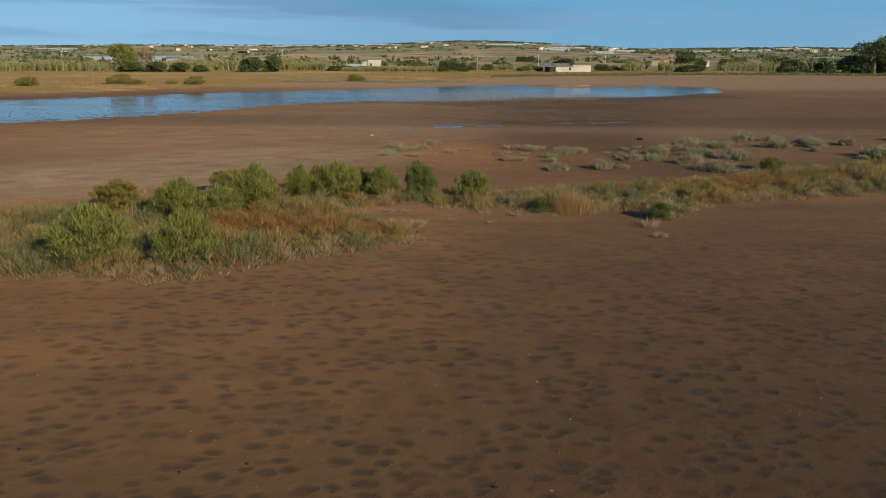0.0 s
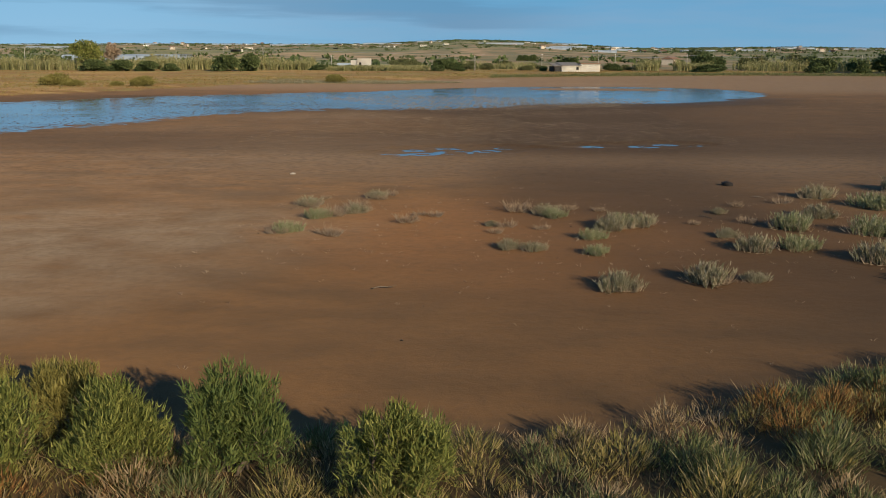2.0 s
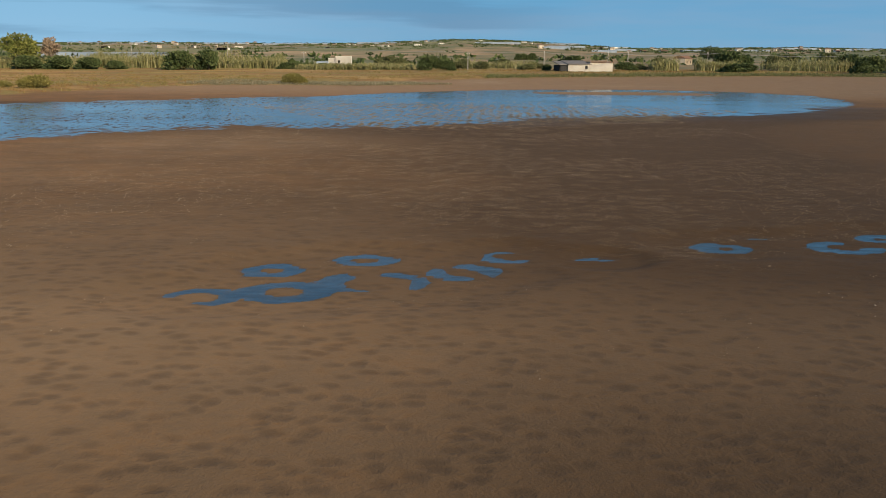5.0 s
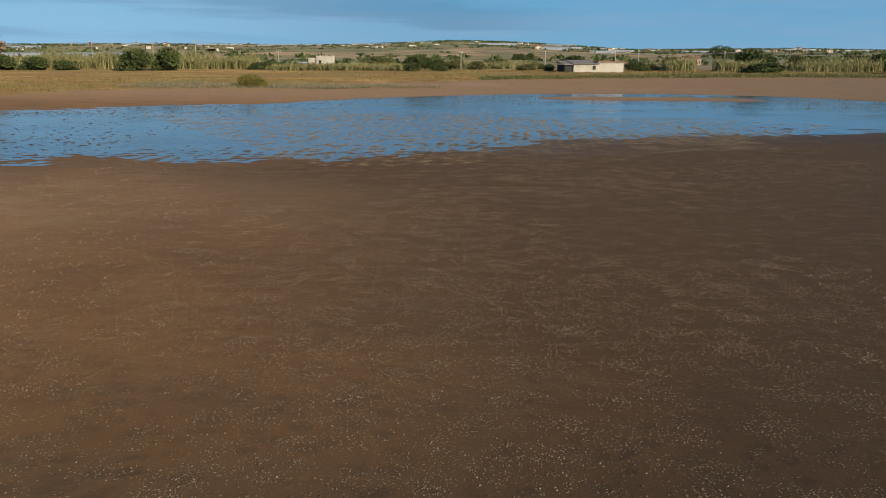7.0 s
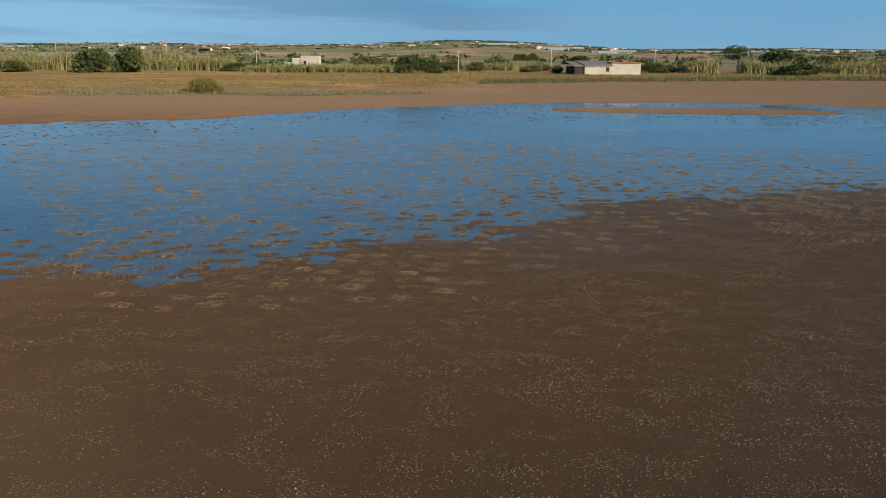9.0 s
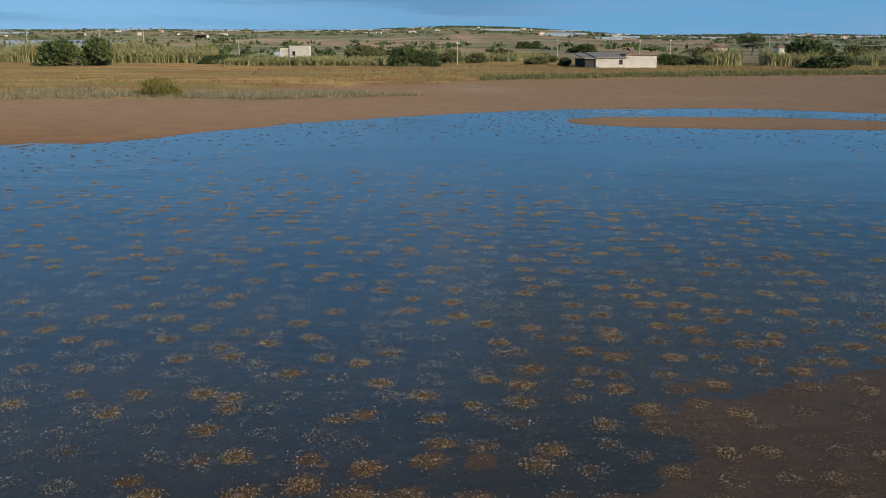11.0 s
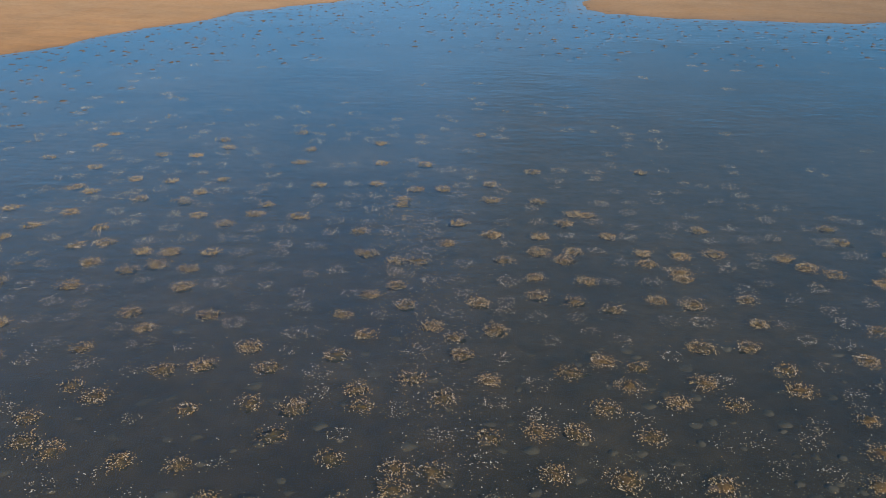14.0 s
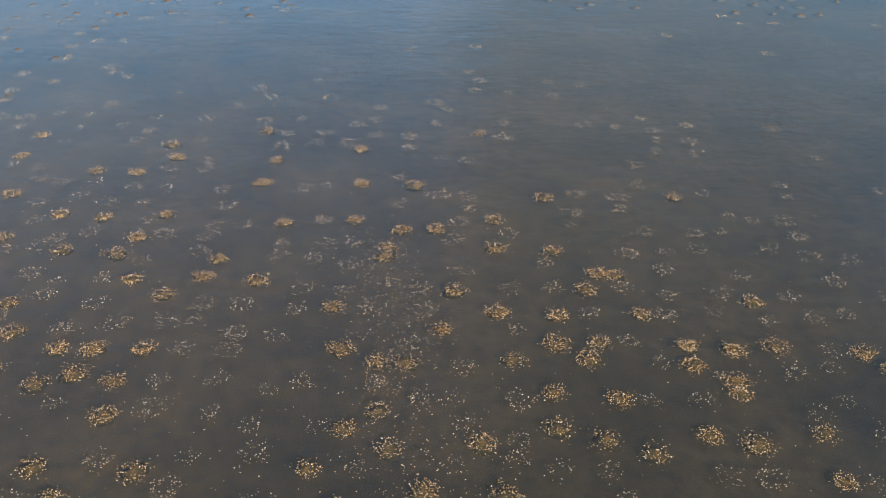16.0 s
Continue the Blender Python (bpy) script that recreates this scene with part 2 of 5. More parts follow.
    field = q.mix(scrub, field, (0.080, 0.086, 0.042))
    stripe = q.ramp(q.noise(q.mapped(p, (0.002, 0.03, 0.0)), 1.0, 4, 0.6), (0.50, 0.0), (0.62, 1.0))
    field = q.mix(q.math("MULTIPLY", stripe, 0.5), field, (0.30, 0.23, 0.14))
    mud = q.mix(q.attr("field"), mud, field)
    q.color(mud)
    q.b.inputs["Diffuse Roughness"].default_value = 1.0
    q.l.new(q.math("SUBTRACT", 0.95, q.math("MULTIPLY", wet, 0.4)), q.b.inputs["Roughness"])
    h = q.math("ADD", q.math("MULTIPLY", fine, 0.42), q.math("MULTIPLY", grain, 0.16))
    h = q.math("ADD", h, q.math("MULTIPLY", speck, 0.30))
    q.bump(q.math("ADD", h, q.math("SUBTRACT", q.math("MULTIPLY", mid, 0.8), q.math("MULTIPLY", shaded_hollow, 0.42))), 0.5, 0.13)
    return q.m


def water_material():
    q = Mat("shallow_water", 0.05)
    p = q.geo()
    h = q.math("ADD", q.noise(q.mapped(p, (0.8, 1.9, 1.0)), 1.3, 3, 0.5), q.math("MULTIPLY", q.noise(q.mapped(p, (0.25, 0.6, 1.0)), 0.5, 3), 1.2))
    h = q.math("MULTIPLY", h, q.ramp(q.noise(q.mapped(p, (0.05, 0.085, 1.0)), 1.0, 4, 0.6), (0.40, 0.25), (0.62, 1.6)))
    bump = q.n.new("ShaderNodeBump")
    bump.inputs["Strength"].default_value, bump.inputs["Distance"].default_value = 0.13, 0.10
    q.l.new(h, bump.inputs["Height"])
    lw = q.n.new("ShaderNodeLayerWeight")
    lw.inputs["Blend"].default_value = 0.5
    q.l.new(bump.outputs["Normal"], lw.inputs["Normal"])
    gloss = q.math("ADD", q.math("MULTIPLY", q.math("POWER", lw.outputs["Facing"], 4.6), 0.98), 0.02)
    gl = q.n.new("ShaderNodeBsdfGlossy")
    gl.inputs["Roughness"].default_value = 0.06
    tp = q.n.new("ShaderNodeBsdfTransparent")
    tp.inputs["Color"].default_value = (0.79, 0.875, 0.87, 1)
    ms = q.n.new("ShaderNodeMixShader")
    q.l.new(bump.outputs["Normal"], gl.inputs["Normal"])
    q.l.new(gloss, ms.inputs[0])
    q.l.new(tp.outputs[0], ms.inputs[1])
    q.l.new(gl.outputs[0], ms.inputs[2])
    q.l.new(ms.outputs[0], q.n["Material Output"].inputs["Surface"])
    return q.m


def silt_material():
    """Ochre silt that thins out into the dark bed down its flanks."""
    q = Mat("ochre_silt", 0.9, 0.2)
    p = q.geo()
    sep = q.n.new("ShaderNodeSeparateXYZ")
    q.l.new(p, sep.inputs[0])
    c = q.mix(q.ramp(q.noise(p, 9.0, 4), (0.35, 0.0), (0.65, 1.0)), (0.150, 0.088, 0.034), (0.085, 0.055, 0.025))
    thin = q.ramp(q.math("ADD", q.math("MULTIPLY", sep.outputs[2], 22.0), q.math("ADD", 0.75, q.math("MULTIPLY", q.noise(p, 14.0, 3), 0.5))), (0.15, 0.0), (0.95, 1.0))
    q.color(q.mix(thin, (0.042, 0.034, 0.025), c)).bump(q.noise(p, 40.0, 3), 0.4, 0.02)
    return q.m


M_GROUND = ground_material()
M_WATER = water_material()
M_LEAF = leafy("tamarisk_leaf", ((0.0, (0.075, 0.088, 0.020)), (0.5, (0.165, 0.180, 0.040)), (1.0, (0.295, 0.285, 0.078))), rough=0.85, through=0.13)
M_LEAF_DARK = leafy("dark_tamarisk_leaf", ((0.0, (0.085, 0.120, 0.036)), (0.5, (0.115, 0.145, 0.036)), (1.0, (0.190, 0.210, 0.060))), through=0.2)
M_LEAF_OLIVE = leafy("olive_leaf", ((0.0, (0.160, 0.140, 0.036)), (0.5, (0.215, 0.185, 0.048)), (1.0, (0.300, 0.255, 0.078))), through=0.2)
M_BUSH_DARK = leafy("evergreen_leaf", ((0.0, (0.052, 0.076, 0.024)), (0.6, (0.088, 0.115, 0.038)), (1.0, (0.140, 0.158, 0.060))), through=0.15)
M_BUSH_FAR = leafy("scrub_leaf", ((0.0, (0.095, 0.105, 0.040)), (0.6, (0.145, 0.150, 0.060)), (1.0, (0.200, 0.190, 0.080))), through=0.15)
M_BARK = plain("grey_bark", (0.22, 0.17, 0.12), (0.10, 0.075, 0.05), 0.9, 6.0, 0.5)
M_TWIG = leafy("dead_twig", ((0.0, (0.22, 0.155, 0.098)), (0.5, (0.31, 0.225, 0.145)), (1.0, (0.42, 0.32, 0.215))), through=0.05)
M_GLASS_GREEN = leafy("glasswort_green", ((0.0, (0.140, 0.160, 0.064)), (0.45, (0.210, 0.222, 0.105)), (0.8, (0.320, 0.305, 0.170)), (1.0, (0.44, 0.38, 0.25))), through=0.16)
M_SAGE = leafy("grey_green_stem", ((0.0, (0.135, 0.128, 0.067)), (0.45, (0.216, 0.194, 0.112)), (0.8, (0.320, 0.279, 0.180)), (1.0, (0.423, 0.351, 0.243))), through=0.16)
M_RUSH = leafy("salt_rush", ((0.0, (0.075, 0.093, 0.031)), (0.45, (0.128, 0.143, 0.051)), (0.8, (0.200, 0.191, 0.081)), (1.0, (0.306, 0.255, 0.136))), through=0.16)
M_RUST = leafy("rust_stem", ((0.0, (0.150, 0.070, 0.022)), (0.35, (0.240, 0.110, 0.034)), (0.65, (0.290, 0.165, 0.055)), (0.90, (0.230, 0.190, 0.058)), (1.0, (0.38, 0.26, 0.11))), through=0.16)
M_YELLOW = leafy("yellow_green_stem", ((0.0, (0.123, 0.114, 0.032)), (0.4, (0.207, 0.172, 0.051)), (0.75, (0.290, 0.220, 0.079)), (1.0, (0.387, 0.299, 0.150))), through=0.16)
M_STRAW = leafy("straw", ((0.0, (0.238, 0.154, 0.075)), (0.5, (0.317, 0.220, 0.114)), (1.0, (0.396, 0.299, 0.176))), through=0.15)
M_REED = leafy("dry_reed", ((0.0, (0.22, 0.125, 0.045)), (0.5, (0.33, 0.20, 0.08)), (1.0, (0.43, 0.30, 0.15))), through=0.2)
M_CANE = leafy("cane", ((0.0, (0.185, 0.190, 0.065)), (0.5, (0.300, 0.280, 0.110)), (1.0, (0.430, 0.370, 0.185))), through=0.2)
M_MEADOW = leafy("dry_meadow_grass", ((0.0, (0.155, 0.082, 0.026)), (0.35, (0.250, 0.150, 0.050)), (0.7, (0.340, 0.235, 0.090)), (1.0, (0.240, 0.185, 0.070))), through=0.15)
M_GRAIN = leafy("shell_grit", ((0.0, (0.20, 0.145, 0.090)), (0.4, (0.30, 0.225, 0.145)), (0.75, (0.42, 0.335, 0.235)), (1.0, (0.58, 0.50, 0.39))), rough=0.8, through=0.0)
M_OCHRE = leafy("ochre_grit", ((0.0, (0.17, 0.100, 0.040)), (0.5, (0.31, 0.195, 0.085)), (0.85, (0.46, 0.315, 0.160)), (1.0, (0.62, 0.50, 0.34))), rough=0.85, through=0.0)
M_GRIT = leafy("dull_grit", ((0.0, (0.13, 0.088, 0.050)), (0.5, (0.235, 0.170, 0.100)), (0.85, (0.33, 0.255, 0.165)), (1.0, (0.50, 0.42, 0.31))), rough=0.85, through=0.0)
M_MOUND = silt_material()
M_BUMP = plain("bump_mud", (0.130, 0.088, 0.056), (0.080, 0.056, 0.038), 0.9, 3.0, 0.4)
M_WALL = plain("whitewash", (0.92, 0.87, 0.77), (0.82, 0.76, 0.65), 0.85, 0.7, 0.15)
M_WALL_CREAM = plain("cream_render", (0.74, 0.64, 0.49), (0.56, 0.46, 0.34), 0.85, 0.7, 0.15, 0.4)
M_ROOF_GREY = plain("fibre_cement_roof", (0.30, 0.26, 0.22), (0.19, 0.165, 0.14), 0.9, 1.2, 0.3)
M_ROOF_TILE = plain("clay_tile_roof", (0.36, 0.21, 0.12), (0.22, 0.12, 0.075), 0.85, 1.2, 0.3, 0.5)
M_DARK = plain("dark_opening", (0.02, 0.018, 0.016), (0.01, 0.01, 0.01), 0.6, 2.0, 0.0)
M_PLASTIC = plain("greenhouse_plastic", (0.42, 0.47, 0.50), (0.26, 0.30, 0.33), 0.4, 0.15, 0.0)
M_POLE = plain("pole_concrete", (0.52, 0.48, 0.42), (0.34, 0.31, 0.27), 0.85, 2.0, 0.2)
M_CABLE = plain("cable_metal", (0.35, 0.34, 0.33), (0.25, 0.25, 0.25), 0.5, 2.0, 0.0)
M_STONE = plain("pale_stone", (0.50, 0.43, 0.34), (0.30, 0.25, 0.19), 0.9, 9.0, 0.4)
# clods and dark stones; also stands for shade on the shed's end block
M_CLOD_AND_SHADE = plain("dark_clod_and_shade", (0.035, 0.028, 0.022), (0.02, 0.016, 0.013), 0.9, 9.0, 0.4)


# ---------------------------------------------------------------- mesh helpers
rng = np.random.default_rng(7)


def mesh_of(name, verts, faces, mats, slots=None, smooth=False):
    """A mesh from a vertex array and one array of faces with equally many corners."""
    me = bpy.data.meshes.new(name)
    verts, faces = np.asarray(verts, dtype=np.float32), np.asarray(faces, dtype=np.int32)
    k = faces.shape[1]
    me.vertices.add(len(verts))
    me.vertices.foreach_set("co", verts.ravel())
    me.loops.add(faces.size)
    me.loops.foreach_set("vertex_index", faces.ravel())
    me.polygons.add(len(faces))
    me.polygons.foreach_set("loop_start", np.arange(0, faces.size, k, dtype=np.int32))
    me.polygons.foreach_set("loop_total", np.full(len(faces), k, dtype=np.int32))
    for m in mats if isinstance(mats, (list, tuple)) else [mats]:
        me.materials.append(m)
    if slots is not None:
        me.polygons.foreach_set("material_index", np.asarray(slots, dtype=np.int32))
    if smooth:
        me.polygons.foreach_set("use_smooth", np.ones(len(faces), dtype=bool))
    me.update(calc_edges=True)
    return me


def part(name, data, parent, label=""):
    ob = new(name, data)
    ob.parent = parent
    return tagged(ob, label)


def bm_mesh(name, bm, material, smooth=False):
    me = bpy.data.meshes.new(name)
    bm.normal_update()
    bm.to_mesh(me)
    bm.free()
    me.materials.append(material)
    if smooth:
        me.polygons.foreach_set("use_smooth", np.ones(len(me.polygons), dtype=bool))
    return me


def box(bm, lo, hi, bevel=0.0):
    q = bmesh.ops.create_cube(bm, size=1.0)["verts"]
    lo, hi = Vector(lo), Vector(hi)
    for v in q:
        v.co = Vector((lo[i] + (v.co[i] + 0.5) * (hi[i] - lo[i]) for i in range(3)))
    if bevel:
        es = list({e for v in q for e in v.link_edges})
        bmesh.ops.bevel(bm, geom=es, offset=bevel, segments=1, affect="EDGES")


def tube(points, radii, sides=5):
    """Vertices and quads of a tapered tube along points."""
    pts = np.asarray(points, dtype=float)
    n = len(pts)
    d = np.gradient(pts, axis=0)
    d /= np.linalg.norm(d, axis=1)[:, None] + 1e-9
    ref = np.where(np.abs(d[:, 2:3]) > 0.9, np.array([[1.0, 0, 0]]), np.array([[0, 0, 1.0]]))
    u = np.cross(d, ref)
    u /= np.linalg.norm(u, axis=1)[:, None] + 1e-9
    w = np.cross(d, u)
    a = np.linspace(0, 2 * math.pi, sides, endpoint=False)
    r = np.asarray(radii, dtype=float).reshape(-1, 1, 1)
    v = pts[:, None, :] + r * (np.cos(a)[None, :, None] * u[:, None, :] + np.sin(a)[None, :, None] * w[:, None, :])
    f = []
    for i in range(n - 1):
        for j in range(sides):
            k = (j + 1) % sides
            f.append((i * sides + j, i * sides + k, (i + 1) * sides + k, (i + 1) * sides + j))
    return v.reshape(-1, 3), np.array(f)


def joined(chunks):
    vs, fs, k = [], [], 0
    for v, f in chunks:
        vs.append(v)
        fs.append(np.asarray(f) + k)
        k += len(v)
    return np.concatenate(vs), np.concatenate(fs)


def hashed(ix, iy, seed):
    h = (ix.astype(np.int64) * 374761393 + iy.astype(np.int64) * 668265263 + seed * 2246822519) & 0xFFFFFFFF
    h = ((h ^ (h >> 13)) * 1274126177) & 0xFFFFFFFF
    return ((h ^ (h >> 16)) & 0xFFFF) / 65535.0


def wobble(x, y, seed=0):
    """Smooth noise of about one unit's grain, from -1 to 1."""
    x0, y0 = np.floor(x), np.floor(y)
    fx, fy = x - x0, y - y0
    fx, fy = fx * fx * fx * (fx * (fx * 6 - 15) + 10), fy * fy * fy * (fy * (fy * 6 - 15) + 10)
    a, b = hashed(x0, y0, seed), hashed(x0 + 1, y0, seed)
    c, d = hashed(x0, y0 + 1, seed), hashed(x0 + 1, y0 + 1, seed)
    return 2 * (a + (b - a) * fx + (c - a) * fy + (a - b - c + d) * fx * fy) - 1


def layered(x, y, seed=0, octaves=4):
    s, amp, tot = 0.0, 1.0, 0.0
    for k in range(octaves):
        s = s + amp * wobble(x * 2 ** k + 17.3 * k, y * 2 ** k - 9.1 * k, seed + k)
        tot += amp
        amp *= 0.5
    return s / tot


def step(a, b, v):
    u = np.clip((v - a) / (b - a), 0, 1)
    return u * u * (3 - 2 * u)


def polygon_distance(px, py, poly):
    """Distance to a polygon's outline, negative inside."""
    p = np.asarray(poly, dtype=float)
    best = np.full(px.shape, 1e9)
    inside = np.zeros(px.shape, dtype=bool)
    for (x0, y0), (x1, y1) in zip(p, np.roll(p, -1, axis=0)):
        ex, ey = x1 - x0, y1 - y0
        u = np.clip(((px - x0) * ex + (py - y0) * ey) / (ex * ex + ey * ey), 0, 1)
        best = np.minimum(best, (px - x0 - u * ex) ** 2 + (py - y0 - u * ey) ** 2)
        cross = ((y0 > py) != (y1 > py)) & (px < (x1 - x0) * (py - y0) / (y1 - y0 + 1e-12) + x0)
        inside ^= cross
    d = np.sqrt(best)
    return np.where(inside, -d, d)


# ---------------------------------------------------------------- the lie of the land
POND = [(-150, 60), (-60, 84), (-47.5, 99.7), (-39, 113), (-32, 126), (-25.5, 145), (-15, 152), (-6.4, 153.8), (1, 156), (3.4, 158.8), (5.7, 161), (7.6, 163.4), (10, 166.6),
        (14, 168.6), (19, 171.0), (30, 174), (39, 178.5), (50, 190), (57.7, 210), (57, 226), (49, 238), (33, 245), (15, 240.6), (9, 238), (1, 231), (-9, 221),
        (-18, 205.5), (-25, 198.6), (-31.5, 190.4), (-45, 180.6), (-57, 162.6), (-75, 138), (-160, 115)]
BELT = [(-30, 21), (-14, 24), (-6.1, 26.9), (-4.8, 28.1), (-0.7, 27.3), (1.3, 30), (4.2, 32.3), (6.4, 34.3), (5.2, 37.6), (2.5, 40.2), (3, 42.2), (5.4, 43.6), (7.5, 42), (10, 41.6), (13, 41),
        (15.4, 42.6), (16.8, 39.9), (20, 44.6), (24.6, 46.8), (30.3, 49.2), (45, 55), (90, 74), (90, 100), (60, 82), (35.3, 62.3), (23.8, 54.6), (18.5, 50.9), (14.7, 48.5),
        (12.1, 46.5), (9.3, 46.3), (3.9, 46.0), (-1.5, 46), (-6.6, 43.8), (-9.5, 40), (-12, 37), (-30, 34)]
MEADOW = [(-900, 60), (-200, 128), (-120, 158), (-90, 173), (-73, 178), (-60, 206), (-48, 244), (-36, 262), (-14, 276), (-1, 286), (9, 297), (40, 313), (82, 329), (150, 334), (260, 318), (900, 300), (900, 420), (-900, 420)]
TONGUE = [(-52, 243), (-34, 249.5), (-20, 248.5), (-8, 255), (-1.5, 260.5), (-12, 264), (-28, 262), (-46, 258)]
SKY_A = [-0.9, -0.58, -0.40, -0.25, -0.155, -0.11, -0.047, 0.01, 0.06, 0.10, 0.144, 0.216, 0.308, 0.41, 0.9]
SKY_Z = [34, 36, 40, 39, 41, 47, 55, 52, 44, 36, 29, 32, 35, 31, 30]


def pond_distance(x, y):
    d = polygon_distance(x, y, POND)
    islet = (np.hypot((x - 29.5) / 15.5, (y - 227) / 6.6) - 1) * 6.6
    spit = (np.hypot((x + 35 + (y - 158) * 0.6) / 10, (y - 158) / 2.6) - 1) * 2.6
    d = np.maximum(d, -islet)
    d = np.maximum(d, -spit)
    return d + 1.0 * layered(x * 0.16, y * 0.22, 3, 3)


def puddles(x, y, grow=1.0):
    a = np.zeros(x.shape)
    for cx, cy, rx, ry in ((1.9, 95.3, 1.1, 0.9), (3.9, 96.0, 1.3, 1.1), (3.0, 98.3, 0.9, 0.8), (6.0, 97.2, 1.6, 1.3), (5.4, 99.8, 1.0, 0.8), (8.4, 98.6, 1.2, 1.0), (9.6, 100.6, 0.9, 0.8), (12.2, 100.2, 0.7, 0.6),
                           (16.4, 102.6, 1.0, 0.9), (18.0, 103.8, 0.7, 0.6), (20.4, 103.1, 1.3, 1.0), (22.4, 104.6, 1.1, 0.9), (24.6, 104.4, 0.8, 0.7)):
        a = np.maximum(a, 1 - np.hypot((x - cx) / (rx * grow), (y - cy) / (ry * grow)) ** 2)
    return np.clip(a, 0, 1)


CELL = 0.95
PIT = (17.05, 33.95)


def knoll_site(ix, iy):
    """Centre and strength of the mud knoll in one cell."""
    return (ix + 0.5 + 0.62 * (hashed(ix, iy, 201) - 0.5)) * CELL, (iy + 0.5 + 0.62 * (hashed(ix, iy, 202) - 0.5)) * CELL, hashed(ix, iy, 203)


def knolls(x, y, wide=0.27):
    """Low round knolls about a metre apart, 0 to 1."""
    ix, iy = np.floor(x / CELL), np.floor(y / CELL)
    best = np.zeros(np.shape(x))
    for i in (-1, 0, 1):
        for j in (-1, 0, 1):
            sx, sy, w = knoll_site(ix + i, iy + j)
            best = np.maximum(best, (0.35 + 0.65 * w) * np.exp(-((x - sx) ** 2 + (y - sy) ** 2) / wide ** 2))
    return best


def land_z(x, y):
    shape = np.shape(x)
    x, y = np.atleast_1d(np.asarray(x, dtype=float)), np.atleast_1d(np.asarray(y, dtype=float))
    d = pond_distance(x, y)
    flat = 1 - step(185, 205, y + 0.4 * x)
    shelf = np.interp(d, [-60, -22, -10, -4, 0, 5, 10, 30], [-0.10, -0.065, -0.042, -0.018, -0.004, 0.012, 0.035, 0.16])
    steep = np.where(d < 0, np.maximum(d * 0.016, -0.10), np.minimum(d * 0.007, 0.16))
    z = steep + (shelf - steep) * flat
    fringe = np.exp(-(d / 10) ** 2) * (y < 200) + 0.35 * np.exp(-(d / 5) ** 2) * (y >= 200)
    z = z + fringe * (0.006 * layered(x * 1.05, y * 1.35, 11, 2) + 0.014 * layered(x * 0.3, y * 0.5, 12, 2))
    inner = (y > 0) & (y < 215) & (np.abs(x) < 80)
    bump = np.zeros(x.shape)
    bump[inner] = knolls(x[inner], y[inner], 0.23)
    win = step(-32, -8, d) * (1 - step(1, 10, d)) * (y < 205) * step(88, 100, y)
    z = z + win * (0.058 * bump - 0.016) + 0.022 * bump * step(80, 96, y) * step(2, 9, d) * (y < 175)
    near = 1 - step(30, 70, y)
    bare = 1 - step(27, 44, y - 0.25 * x)
    skew = np.zeros(x.shape)
    skew[inner] = knolls(1.35 * x[inner] + 0.25 * y[inner] + 31.0, 1.15 * y[inner] - 0.2 * x[inner] + 47.0, 0.31)
    z = z + bare * (0.12 * skew - 0.036) * (0.55 + 0.45 * wobble(x * 0.2, y * 0.2, 25)) * inner
    z = z + near * (0.035 * layered(x * 0.85, y * 1.25, 21, 2)) + (1 - near) * 0.012 * layered(x * 0.8, y * 1.1, 22, 2) * np.clip(d / 6, 0.0, 1)
    z = z + 0.22 * step(-1.5, 2.5, -polygon_distance(x, y, BELT)) + 0.10 * (1 - step(60, 95, y))
    ring = puddles(x, y)
    sunk = step(0.0, 0.75, puddles(x, y, 3.0))
    dip = step(0.0, 0.3, ring) * (1 - 0.8 * step(0.6, 0.9, ring)) * np.clip(0.75 + 1.2 * wobble(x * 0.9, y * 1.1, 31), 0, 1)
    z = np.where((y > 86) & (y < 112), z + sunk * (0.022 - z + 0.012 * wobble(x * 1.6, y * 2.0, 32)) - 0.07 * dip, z)
    far = step(250, 345, y - 0.25 * np.abs(x)) * (y > 150)
    z = z + 1.15 * far + 0.45 * step(-2, 5, -polygon_distance(x, y, MEADOW)) + 0.2 * step(-1, 2, -polygon_distance(x, y, TONGUE))
    a = x / np.maximum(y, 200)
    crest = np.interp(a, SKY_A, SKY_Z) - 1.5
    u = np.clip((y - 430) / 2570, 0, 1.6)
    rise = np.where(u < 1, u ** 1.22, 1 - 0.25 * (u - 1))
    z = z + crest * rise + rise * (1 - rise) * 16 * layered(x / 420, y / 520, 41, 3)
    pit = np.hypot((x - PIT[0]) / 0.62, (y - PIT[1]) / 0.5)
    z = z + 0.07 * np.exp(-((pit - 1) / 0.28) ** 2) - 0.12 * np.exp(-(pit / 0.7) ** 4)
    behind = step(30, 400, -y)
    return (z + behind * 1.0).reshape(shape)


def attribute(me, name, values):
    at = me.attributes.new(name, "FLOAT", "POINT")
    at.data.foreach_set("value", np.asarray(values, dtype=np.float32))


